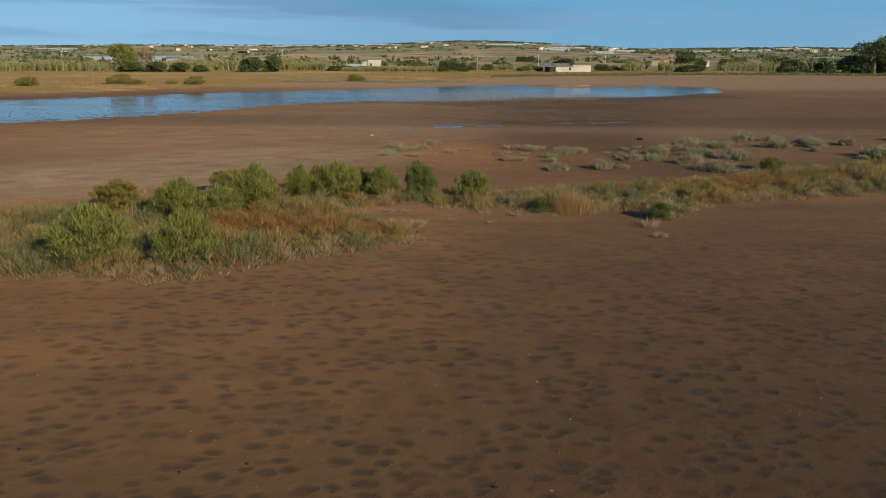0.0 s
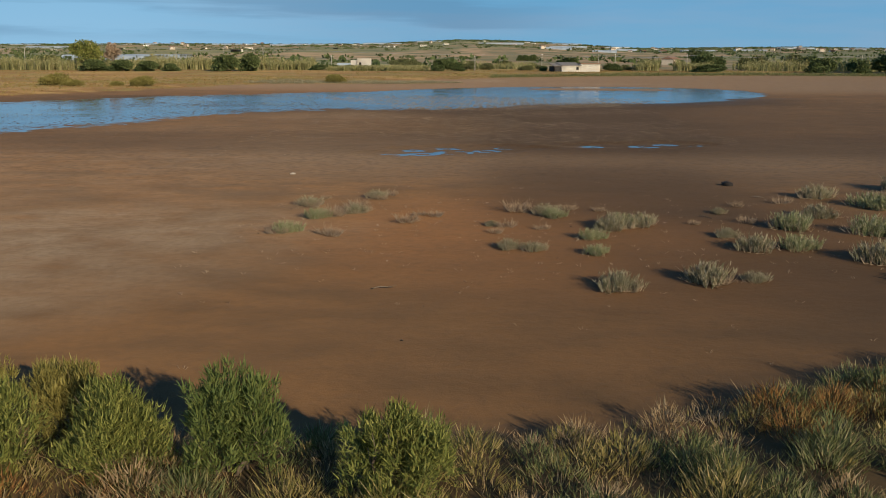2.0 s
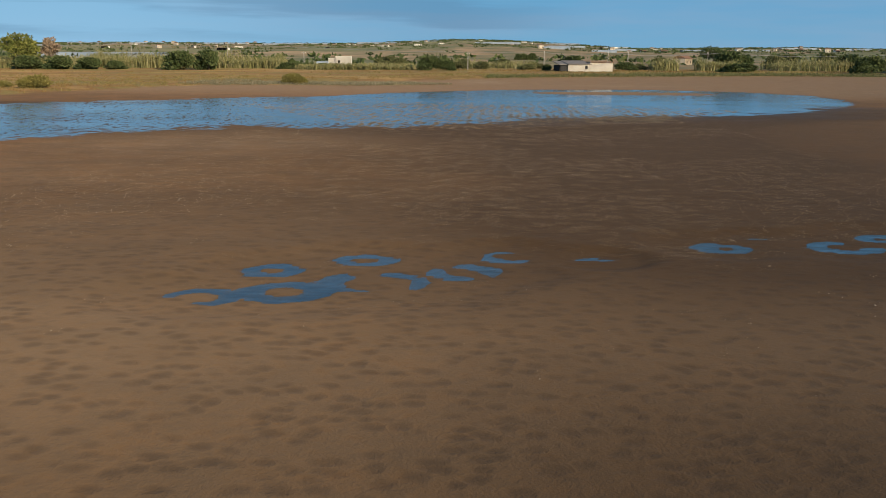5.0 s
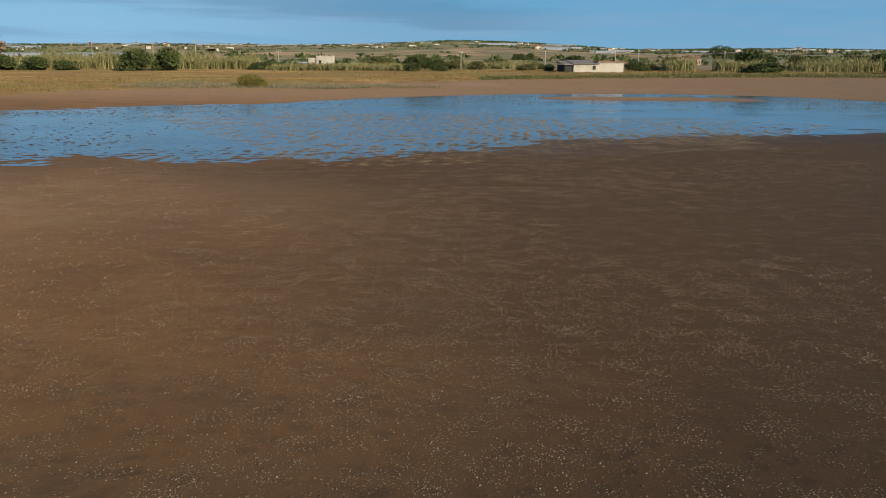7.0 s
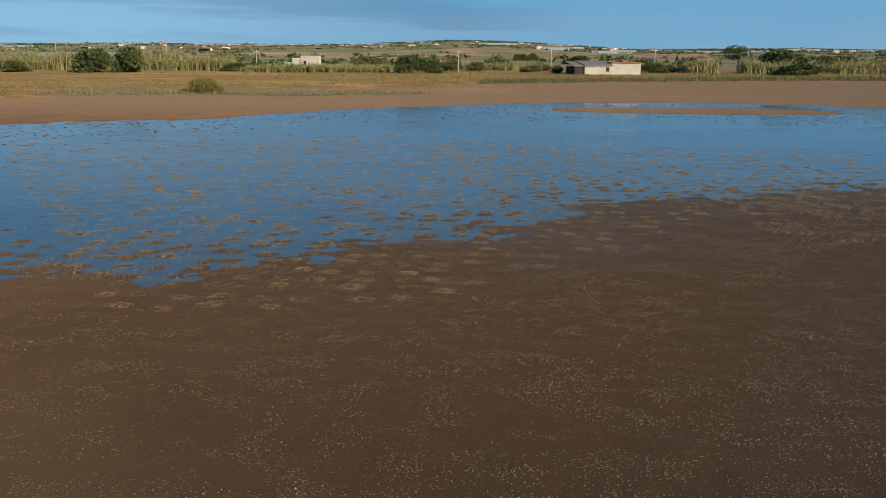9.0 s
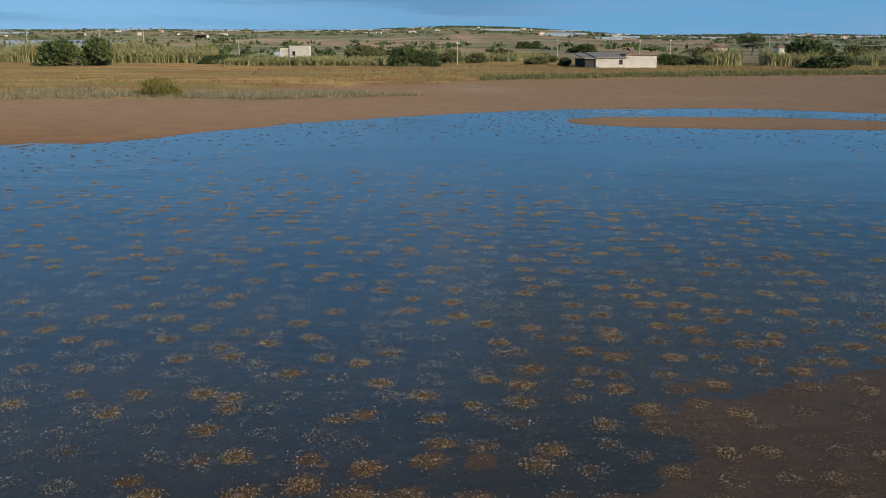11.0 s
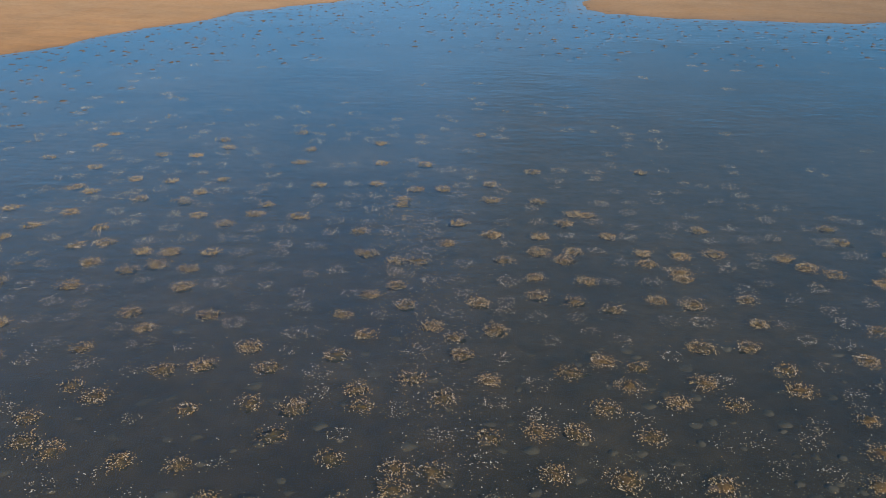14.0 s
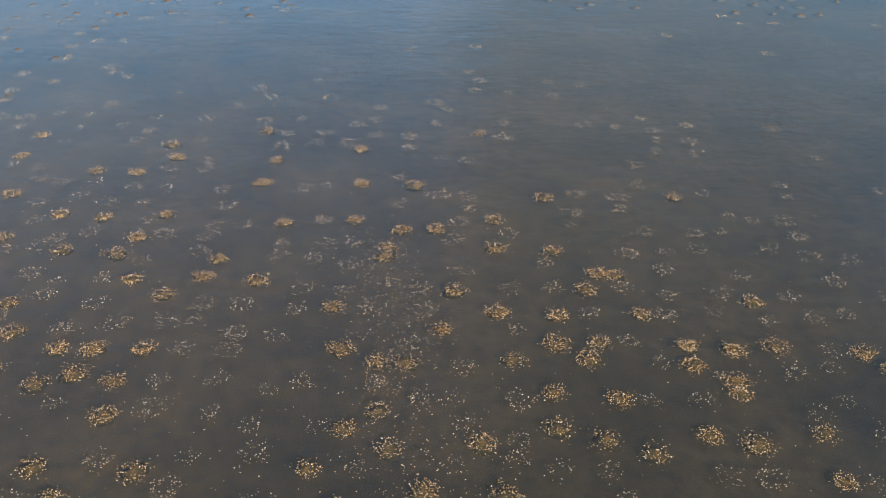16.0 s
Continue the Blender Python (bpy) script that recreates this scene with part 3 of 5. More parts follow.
def build_ground():
    def outward(start, pace, end, grow):
        line, v = [], start
        while abs(v - start) < abs(end - start):
            pace *= grow
            v += pace if end > start else -pace
            line.append(v)
        return line

    xs = np.array(outward(-56, 0.5, -3600, 1.16)[::-1] + list(np.arange(-56, -14, 0.5)) + list(np.arange(-14, 30, 0.25)) + outward(29.75, 0.45, 3600, 1.14))
    ys = np.array(outward(3, 0.3, -1500, 1.25)[::-1] + list(np.arange(3, 50, 0.24)) + list(np.arange(50, 95, 0.4)) + list(np.arange(95, 186, 0.25)) + outward(185.75, 0.4, 4600, 1.034))
    gx, gy = np.meshgrid(xs, ys)
    x, y = gx.ravel(), gy.ravel()
    z = land_z(x, y)
    n, m = len(xs), len(ys)
    i = (np.arange(m - 1)[:, None] * n + np.arange(n - 1)[None, :]).ravel()
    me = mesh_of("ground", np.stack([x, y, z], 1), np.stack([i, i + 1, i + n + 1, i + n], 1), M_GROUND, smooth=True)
    d = pond_distance(x, y)
    attribute(me, "wet", np.maximum(step(0.012 + 0.075 * step(3, 12, x) * step(144, 156, y) * (y < 190), -0.022, z), step(1, -7, d)) * (y < 260))
    # damp shore mud, plus dimmer light in foreground and right, put into this mask
    attribute(me, "damp_shade", 0.60 * (1 - step(28, 46, y)) + 0.20 * step(28, 46, y) * (1 - step(195, 215, y)) + 0.48 * step(90, 99, y) * (1 - step(108, 118, y)) + 0.26 * step(112, 124, y) * (y < 190) * (1 - step(30, 46, x)) * (1 - 0.6 * step(4, -10, x)) + 0.20 * step(7, 20, x) * step(52, 62, y) * (1 - step(68, 78, y)) * (1 - step(20, 28, x)) + 0.50 * step(5, 12, x) * step(64, 72, y) * (1 - step(84, 94, y)) * (1 - step(18, 27, x)) + 0.25 * step(70, 60, y) * step(48, 58, y) + 0.40 * step(92, 125, y) * (1 - step(178, 200, y + 0.3 * x)) * (1 - 0.7 * step(8, -8, x)) + 0.42 * step(7, 17, x) * step(92, 118, y) * (y < 185) * (1 - step(20, 36, x)) + 0.36 * step(2, 15, x) * (1 - 0.6 * step(20, 30, x)) * (y < 200) * (1 - 0.25 * step(66, 76, y) * (1 - step(92, 104, y))) * (1 - 0.9 * step(20, 40, x) * (y > 88)) + 0.5 * step(132, 148, y) * (1 - step(8, 22, d)) * (y < 185))
    attribute(me, "rust", np.clip(1.15 - np.hypot((x - 13) / 13, (y - 66) / 11) ** 2, 0, 1) + 0.22 * np.clip(1 - np.hypot((x + 8) / 30, (y - 30) / 16), 0, 1) + 0.22 * step(205, 240, y) * (y < 330))
    attribute(me, "grey", np.clip(1.3 - np.hypot((x - 14) / 30, (y - 96) / 17) ** 2, 0, 1) + 0.25 * np.clip(1 - np.hypot((x - 22) / 9, (y - 30) / 8), 0, 1) + 0.6 * step(195, 235, y) * (y < 345))
    attribute(me, "pale", 0.9 * np.clip(1.3 - np.hypot((x + 9) / 16, (y - 141) / 15) ** 2, 0, 1) + 0.6 * np.clip(1.2 - np.hypot((x + 16) / 20, (y - 92) / 40) ** 2, 0, 1) + 0.8 * step(195, 235, y) * (y < 345) + 1.7 * np.clip(1.2 - np.hypot((x + 13 - (y - 54) * 0.6) / 13, (y - 56) / 16) ** 2, 0, 1) + 0.6 * np.clip(1 - np.abs(polygon_distance(x, y, BELT)) / 1.5, 0, 1) + 0.12 + 1.2 * np.clip(1 - np.hypot((x - 5) / 9, (y - 275) / 12), 0, 1) + 0.8 * np.clip(1 - np.hypot((x - 34) / 22, (y - 262) / 5), 0, 1))
    # where the hollows carry their painted self-shade
    attribute(me, "shaded_hollow", (1 - step(24, 50, y)) * step(-10, 4, x + (y - 4) * 0.1) + 0.10 + 0.50 * step(72, 86, y) * (1 - step(112, 126, y)))
    attribute(me, "meadow", np.maximum(step(-1.2, 1.2, -polygon_distance(x, y, MEADOW) + 2.0 * layered(x * 0.2, y * 0.2, 51, 3)), step(-1, 1, -polygon_distance(x, y, TONGUE))))
    attribute(me, "grit", 0.6 * step(90, 118, y) * (1 - step(178, 195, y)) * step(0.06, 0.02, puddles(x, y)) * (d > -12))
    # belt ground that takes the litter tone and painted plant shade
    attribute(me, "litter_shade", step(0.0, 1.0, -polygon_distance(x, y, BELT)))
    attribute(me, "field", step(395, 440, y + 12 * layered(x * 0.02, y * 0.02, 52, 2)))
    return tagged(new("ground", me), "brown dried mud flat, meadow and farmed slopes", "ground", kind="structure")


build_ground()


def build_water():
    xs, ys = np.linspace(-180, 75, 60), np.linspace(50, 255, 60)
    gx, gy = np.meshgrid(xs, ys)
    i = (np.arange(59)[:, None] * 60 + np.arange(59)[None, :]).ravel()
    me = mesh_of("water", np.stack([gx.ravel(), gy.ravel(), np.zeros(3600)], 1), np.stack([i, i + 1, i + 61, i + 60], 1), M_WATER)
    return tagged(new("water", me), "shallow rippled blue pond water over mud", "water", kind="structure")


build_water()


# ---------------------------------------------------------------- blades, shrubs, clumps
def blades(base, height, lean, width, bend=0.4):
    """Many bent tapering blades: base (n, 3), height (n), lean (n, 2) as sideways reach over height."""
    n = len(base)
    yaw = rng.uniform(0, math.pi, n)
    side = np.stack([np.cos(yaw), np.sin(yaw), np.zeros(n)], 1) * (np.asarray(width) * 0.5 * np.ones(n))[:, None]
    h = np.asarray(height) * np.ones(n)
    reach = np.stack([lean[:, 0] * h, lean[:, 1] * h, np.zeros(n)], 1)
    up = np.stack([np.zeros(n), np.zeros(n), h], 1)
    mid = base + reach * (0.5 - 0.5 * bend) + up * 0.55
    tip = base + reach + up
    v = np.stack([base - side, base + side, mid + side * 0.8, mid - side * 0.8, tip], 1).reshape(-1, 3)
    k = np.arange(n)[:, None] * 5
    f = np.concatenate([k + np.array([[0, 1, 2]]), k + np.array([[0, 2, 3]]), k + np.array([[3, 2, 4]])], 0)
    return v, f


def spikes(base, height, lean, width):
    """Many straight single-face stems, for dense cushions."""
    n = len(base)
    yaw = rng.uniform(0, math.pi, n)
    side = np.stack([np.cos(yaw), np.sin(yaw), np.zeros(n)], 1) * (np.asarray(width) * 0.5 * np.ones(n))[:, None]
    h = np.asarray(height) * np.ones(n)
    tip = base + np.stack([lean[:, 0] * h, lean[:, 1] * h, h], 1)
    v = np.stack([base - side, base + side, tip], 1).reshape(-1, 3)
    return v, np.arange(n * 3).reshape(-1, 3)


def sprigs(centre, direction, length, width):
    """Small leaf sprigs: pointed kites along a direction."""
    n = len(centre)
    d = direction / (np.linalg.norm(direction, axis=1)[:, None] + 1e-9)
    r = rng.normal(size=(n, 3))
    s = np.cross(d, r)
    s /= np.linalg.norm(s, axis=1)[:, None] + 1e-9
    l, w = (length * np.ones(n))[:, None], (width * np.ones(n))[:, None]
    a = centre - d * l * 0.5
    b = centre + d * l * 0.5
    m = centre - d * l * 0.05
    v = np.stack([a, m + s * w, b, m - s * w], 1).reshape(-1, 3)
    k = np.arange(n)[:, None] * 4
    return v, np.concatenate([k + np.array([[0, 1, 2]]), k + np.array([[0, 2, 3]])], 0)


def crown_points(count, width, height, lobes, lift=0.3, seed=0, lobe=(0.14, 0.23)):
    """Points and outward directions over an uneven crown made of lobes."""
    r = np.random.default_rng(seed)
    cs, rs = [], []
    for k in range(lobes):
        a = r.uniform(0, 2 * math.pi)
        q = math.sqrt(r.uniform(0, 1)) * 0.36 * width
        zc = height * (lift + (1 - lift) * r.uniform(0.12, 0.80) * (1 - 0.5 * (q / (0.36 * width)) ** 2))
        cs.append((q * math.cos(a), q * math.sin(a), zc))
        rs.append(width * r.uniform(*lobe))
    cs, rs = np.array(cs), np.array(rs)
    pick = r.choice(lobes, count, p=rs ** 2 / (rs ** 2).sum())
    d = r.normal(size=(count, 3))
    d[:, 2] += 0.25
    d /= np.linalg.norm(d, axis=1)[:, None]
    rad = rs[pick] * (0.55 + 0.5 * r.uniform(0, 1, count) ** 0.5) * (1 + 0.22 * np.sin(9 * d[:, 0] + pick) * np.cos(8 * d[:, 1] + 2 * pick))
    p = cs[pick] + d * rad[:, None] * np.array([1, 1, height / width * 1.15 if height < width else 1.0])
    keep = p[:, 2] > 0.03 * height
    return p[keep], d[keep], cs


def make_shrub(name, width, height, count, lobes, leaf, seed, label, sprig=(0.14, 0.0195), lift=0.08, stems=7, category="shrub", group=""):
    """A many-stemmed shrub: trunk of stems and a feathery crown."""
    top = tagged(new(name), label, category, group)
    r = np.random.default_rng(seed + 99)
    if sprig[1] < 0.02:
        hubs, hd, cs = crown_points(230, width, height, lobes, lift, seed)
        pick = r.integers(0, len(hubs), count)
        off = r.normal(size=(count, 3))
        off /= np.linalg.norm(off, axis=1)[:, None]
        p = hubs[pick] + off * (0.075 * width * r.uniform(0.2, 1.0, count) ** 0.5 * r.uniform(0.6, 1.3, len(hubs))[pick])[:, None] * np.array([1, 1, 1.25])
        d = 0.5 * off + 0.6 * hd[pick]
        low = p[:, 2] > 0.02
        p, d = p[low], d[low]
    else:
        p, d, cs = crown_points(count, width, height, lobes, lift, seed, (0.16, 0.26))
    way = d * 0.7 + np.array([0, 0, 0.55]) + r.normal(size=d.shape) * 0.45
    if sprig[1] < 0.02:
        k = sprig[0] * r.uniform(0.6, 1.5, len(p))
        way /= np.linalg.norm(way, axis=1)[:, None]
        up = np.maximum(way[:, 2], 0.25)
        v, f = spikes(p, k * up, way[:, :2] / up[:, None], 1.45 * sprig[1] * r.uniform(0.7, 1.4, len(p)))
    else:
        v, f = sprigs(p, way, sprig[0] * r.uniform(0.6, 1.4, len(p)), sprig[1] * r.uniform(0.7, 1.4, len(p)))
    part("crown", mesh_of("crown", v, f, leaf), top)
    ch = []
    for k in range(stems):
        c = cs[k % len(cs)]
        a = np.array([r.normal() * 0.06 * width, r.normal() * 0.06 * width, -0.1])
        b = c * np.array([0.55, 0.55, 0.6]) + r.normal(size=3) * 0.05 * width
        ch.append(tube([a, a * 0.5 + b * 0.5 + r.normal(size=3) * 0.03 * width, b, c + r.normal(size=3) * 0.04 * width], [0.022 * height, 0.016 * height, 0.011 * height, 0.004 * height], 5))
        for _ in range(3):
            e = c + r.normal(size=3) * 0.13 * width
            ch.append(tube([b, (b + e) / 2 + r.normal(size=3) * 0.02 * width, e], [0.009 * height, 0.006 * height, 0.002 * height], 4))
    v, f = joined(ch)
    part("trunk", mesh_of("trunk", v, f, M_BARK), top)
    return top


def put(proto, x, y, turn, size=1.0, sink=0.03, tall=1.0, label="", squash=1.0):
    m = Matrix.Translation((x, y, float(land_z(x, y)) - sink)) @ Matrix.Rotation(turn, 4, "Z") @ Matrix.Diagonal((size, size * squash, size * tall, 1))
    ob = copy_thing(proto, m)
    return tagged(ob, label)


def remove(proto):
    for o in (*proto.children_recursive, proto):
        bpy.data.objects.remove(o)


SHRUB_TEXT = ("feathery green tamarisk shrub growing on the dried mud", "dark green bushy tamarisk shrub beside salt grass", "olive-tinged tamarisk shrub at the mud's edge")
shrub_a = make_shrub("tamarisk_shrub", 2.0, 1.9, 12500, 26, M_LEAF, 1, SHRUB_TEXT[0], group="shrubs along the mud bank")
shrub_b = make_shrub("tamarisk_shrub", 2.0, 1.9, 12500, 26, M_LEAF_DARK, 2, SHRUB_TEXT[1], group="shrubs along the mud bank")
shrub_c = make_shrub("tamarisk_shrub", 2.0, 1.9, 12000, 24, M_LEAF_OLIVE, 3, SHRUB_TEXT[2], group="shrubs along the mud bank")
for x, y, s, tall, q in ((-4.3, 29.4, 1.35, 0.85, shrub_a), (-0.9, 29.4, 1.0, 1.06, shrub_a), (-3.9, 37.6, 1.12, 0.9, shrub_a), (-2.5, 38.4, 0.85, 0.9, shrub_a), (-7.7, 39.5, 1.1, 0.76, shrub_c), (-1.5, 40.2, 1.15, 1.0, shrub_a), (-4.4, 45.4, 0.95, 0.85, shrub_c), (-3.2, 46.5, 0.95, 0.95, shrub_a),
                         (-0.2, 44.0, 0.72, 1.3, shrub_a), (1.6, 43.9, 1.05, 0.98, shrub_a), (0.6, 46.0, 0.85, 1.1, shrub_c), (2.3, 46.0, 0.8, 1.1, shrub_c), (3.8, 44.6, 0.85, 1.08, shrub_a), (5.6, 44.8, 0.90, 1.12, shrub_b),
                         (8.3, 44.0, 0.88, 0.98, shrub_a), (11.6, 41.4, 0.48, 0.8, shrub_b), (16.8, 40.0, 0.55, 0.75, shrub_b), (27.0, 59.0, 0.9, 0.6, shrub_c)):
    put(q, x, y, x * 1.7 + y, s, 0.04, tall)
for q in (shrub_a, shrub_b, shrub_c):
    remove(q)


def arched(count, radius, height, seed, thick=0.008, fork=2):
    """Arching bare stems that leave one root."""
    r = np.random.default_rng(seed)
    ch = []
    for _ in range(count):
        a = r.uniform(0, 2 * math.pi)
        root = np.array([math.cos(a), math.sin(a), 0]) * radius * 0.35 * math.sqrt(r.uniform(0, 1))
        reach = radius * r.uniform(0.35, 1.0)
        tip = root + np.array([math.cos(a) * reach * 0.75, math.sin(a) * reach * 0.75, height * r.uniform(0.45, 1.0)])
        mid = root * 0.45 + tip * 0.55 + np.array([math.cos(a), math.sin(a), -0.6]) * reach * 0.16
        mid[2] = max(mid[2], 0.03)
        ch.append(tube([root - np.array([0, 0, 0.03]), mid, tip], [thick, thick * 0.8, thick * 0.35], 3))
        for _ in range(fork):
            e = mid + (tip - mid) * r.uniform(0.4, 0.9) + r.normal(size=3) * radius * 0.13
            e[2] = max(e[2], mid[2] + 0.25 * height * r.uniform(0, 1))
            ch.append(tube([mid, (mid + e) / 2, e], [thick * 0.7, thick * 0.5, thick * 0.25], 3))
    return joined(ch)


def make_dead(seed):
    top = tagged(new("dead_twig_bush"), "bleached bare twig bush on brown mud", "dead bush", "dead twig bushes")
    v, f = arched(38, 0.55, 0.36, seed, 0.009, 4)
    part("twig_crown", mesh_of("twig_crown", v, f, M_TWIG), top)
    return top


def make_clump(seed, leaf, label):
    """A salt plant clump: upright candelabra stems with short side shoots, bleached stems round the foot."""
    top = tagged(new("glasswort_clump"), label, "salt plant", "salt plant clumps on the mud")
    r = np.random.default_rng(seed)
    n = 250
    a, q = r.uniform(0, 2 * math.pi, n), np.sqrt(r.uniform(0, 1, n))
    lob = 1 + 0.25 * np.sin(3 * a + seed) + 0.18 * np.sin(7 * a + 2 * seed)
    base = np.stack([0.46 * q * lob * np.cos(a), 0.46 * q * lob * np.sin(a), np.full(n, -0.02)], 1)
    lean = np.stack([np.cos(a), np.sin(a)], 1) * (0.05 + 0.50 * q ** 2)[:, None] + r.normal(size=(n, 2)) * 0.16
    h = 0.46 * (1.0 - 0.45 * q ** 2) * r.uniform(0.55, 1.2, n)
    v, f = blades(base, h, lean, 0.024, 0.5)
    k = 6
    u = r.uniform(0.35, 1.0, n * k)
    hh, ll = np.repeat(h, k), np.repeat(lean, k, 0)
    at = np.repeat(base, k, 0) + np.concatenate([ll * (hh * u ** 1.3)[:, None], (hh * u)[:, None]], 1)
    v2, f2 = spikes(at, r.uniform(0.05, 0.13, n * k), ll * 0.6 + r.normal(size=(n * k, 2)) * 0.45, 0.024)
    v, f = joined([(v, f), (v2, f2)])
    part("foliage", mesh_of("foliage", v, f, leaf), top)
    v, f = arched(28, 0.78, 0.30, seed + 5, 0.009, 3)
    part("dry_rim", mesh_of("dry_rim", v, f, M_TWIG), top, "bleached dry stems at the rim")
    return top


DEAD = [make_dead(k) for k in (1, 2, 3)]
CLUMP = [make_clump(k, m, t) for k, m, t in ((1, M_SAGE, "grey-green salt plant clump with dry rim on mud"), (2, M_GLASS_GREEN, "green salt plant clump with bleached stems on mud"), (3, M_SAGE, "sage-coloured salt plant clump on reddish mud"))]
for k, (x, y, s) in enumerate(((10.3, 71.0, 1.5), (9.9, 67.1, 0.9), (19.7, 68.9, 0.9), (20.3, 73.3, 0.8), (22.7, 74.4, 1.0), (17.5, 68.4, 0.6), (13.9, 71.4, 0.7), (4.2, 75.0, 0.9), (3.4, 64.7, 0.9), (5.8, 67.9, 1.2),
                               (6.2, 69.6, 0.65), (6.9, 69.3, 0.8), (12.6, 71.7, 0.9), (11.3, 66.8, 0.7), (9.5, 65.8, 0.7), (1.3, 73.9, 0.6), (3.0, 65.2, 0.8), (6.2, 37.6, 1.0), (16.0, 38.2, 0.9), (9.4, 38.8, 0.5),
                               (7.6, 39.2, 0.45), (10.4, 40.6, 0.6), (9.0, 41.0, 0.6), (5.3, 41.2, 0.5), (4.5, 41.3, 0.5), (16.2, 38.9, 0.85), (16.2, 36.1, 0.7), (-3.3, 47.2, 1.0), (-4.0, 29.0, 1.3), (2.2, 69.0, 0.9), (3.6, 70.4, 1.0), (3.0, 71.3, 0.9), (1.2, 71.3, 1.0), (3.9, 73.9, 0.8), (1.2, 65.0, 0.9), (2.6, 69.2, 1.3), (3.2, 71.7, 1.1), (2.4, 68.9, 1.1))):
    put(DEAD[k % 3], x, y, k * 2.1, s)
for k, (x, y, s, e) in enumerate(((11.6, 70.4, 1.0, 0.6), (11.9, 69.6, 0.9, 1.0), (14.2, 67.3, 1.35, 0.75), (15.3, 67.9, 1.2, 0.8), (13.1, 65.0, 0.9, 0.8), (10.0, 63.0, 0.8, 0.8), (10.9, 62.7, 0.75, 0.8), (13.0, 62.3, 0.8, 0.8), (13.2, 57.6, 1.15, 0.95), (14.0, 66.9, 1.0, 0.9), (14.6, 67.9, 1.1, 0.9),
                                  (16.0, 58.6, 1.35, 0.8), (17.5, 58.9, 0.7, 0.9), (21.2, 67.8, 1.5, 0.9), (18.2, 65.8, 0.8, 0.9), (18.7, 63.5, 1.3, 0.8), (20.2, 63.8, 1.2, 0.9), (19.1, 71.2, 0.6, 0.9), (1.0, 71.7, 1.0, 0.5),
                                  (2.0, 68.5, 1.0, 0.7), (3.4, 69.9, 0.9, 0.7), (3.7, 74.3, 0.9, 0.6), (1.5, 65.3, 1.0, 0.6), (9.3, 67.4, 0.5, 1.0), (22.4, 62.0, 1.6, 0.8))):
    put(CLUMP[k % 3], x, y, 0.5 + 0.35 * math.sin(k * 3), s, 0.03, 0.98, squash=e)
spot = random.Random(5)
for k in range(34):
    u = spot.random()
    x, y = 23 + 34 * u, 57 + 16 * u + spot.uniform(0, 20)
    put(CLUMP[k % 3] if k % 5 else DEAD[k % 3], x, y, spot.uniform(0, 6), spot.uniform(0.9, 2.1), 0.03, spot.uniform(0.7, 1.0), squash=spot.uniform(0.6, 1))
for q in (*DEAD, *CLUMP):
    remove(q)


def scattered(count, poly, seed, edge=0.0, mask=None):
    """Random points inside a polygon."""
    r = np.random.default_rng(seed)
    p = np.array(poly)
    lo, hi = p.min(0), p.max(0)
    x, y = r.uniform(lo[0], hi[0], count), r.uniform(lo[1], hi[1], count)
    keep = polygon_distance(x, y, poly) < edge
    x, y = x[keep], y[keep]
    if mask is not None:
        keep = r.uniform(0, 1, len(x)) < mask(x, y)
        x, y = x[keep], y[keep]
    return x, y


def tuft_stuff(name, x, y, per, radius, height, leaf, label, category, width=0.02, splay=0.5, seed=0, rough=0.35, kind="stuff", single=False):
    """Tufts of blades at points, joined in one mesh."""
    r = np.random.default_rng(seed)
    n = len(x)
    bx, by = np.repeat(x, per), np.repeat(y, per)
    a, q = r.uniform(0, 2 * math.pi, n * per), np.sqrt(r.uniform(0, 1, n * per))
    bx, by = bx + radius * q * np.cos(a), by + radius * q * np.sin(a)
    h = np.repeat(height * np.ones(n) * r.uniform(0.7, 1.25, n), per) * r.uniform(1 - rough, 1 + rough * 0.5, n * per)
    lean = np.stack([np.cos(a), np.sin(a)], 1) * (splay * q)[:, None] + r.normal(size=(n * per, 2)) * 0.15
    at, w = np.stack([bx, by, land_z(bx, by) - 0.03], 1), width * r.uniform(0.7, 1.4, n * per)
    v, f = spikes(at, h, lean, w) if single else blades(at, h, lean, w, -0.2)
    return tagged(new(name, mesh_of(name, v, f, leaf)), label, category, kind=kind)


def rust_zone(x, y):
    a = np.clip(1.4 - np.hypot((x - 1.0) / 4.6, (y - 36) / 3.2) ** 2, 0, 1)
    b = np.clip(1.3 - np.hypot((x - 24) / 9, (y - 51 - (x - 24) * 0.4) / 2.6) ** 2, 0, 1) * 0.8
    return np.clip(np.maximum(a, b) + 0.35 * wobble(x * 0.6, y * 0.6, 61), 0, 1)


def near_edge(x, y):
    return np.clip(1 + polygon_distance(x, y, BELT) / 1.0, 0, 1)


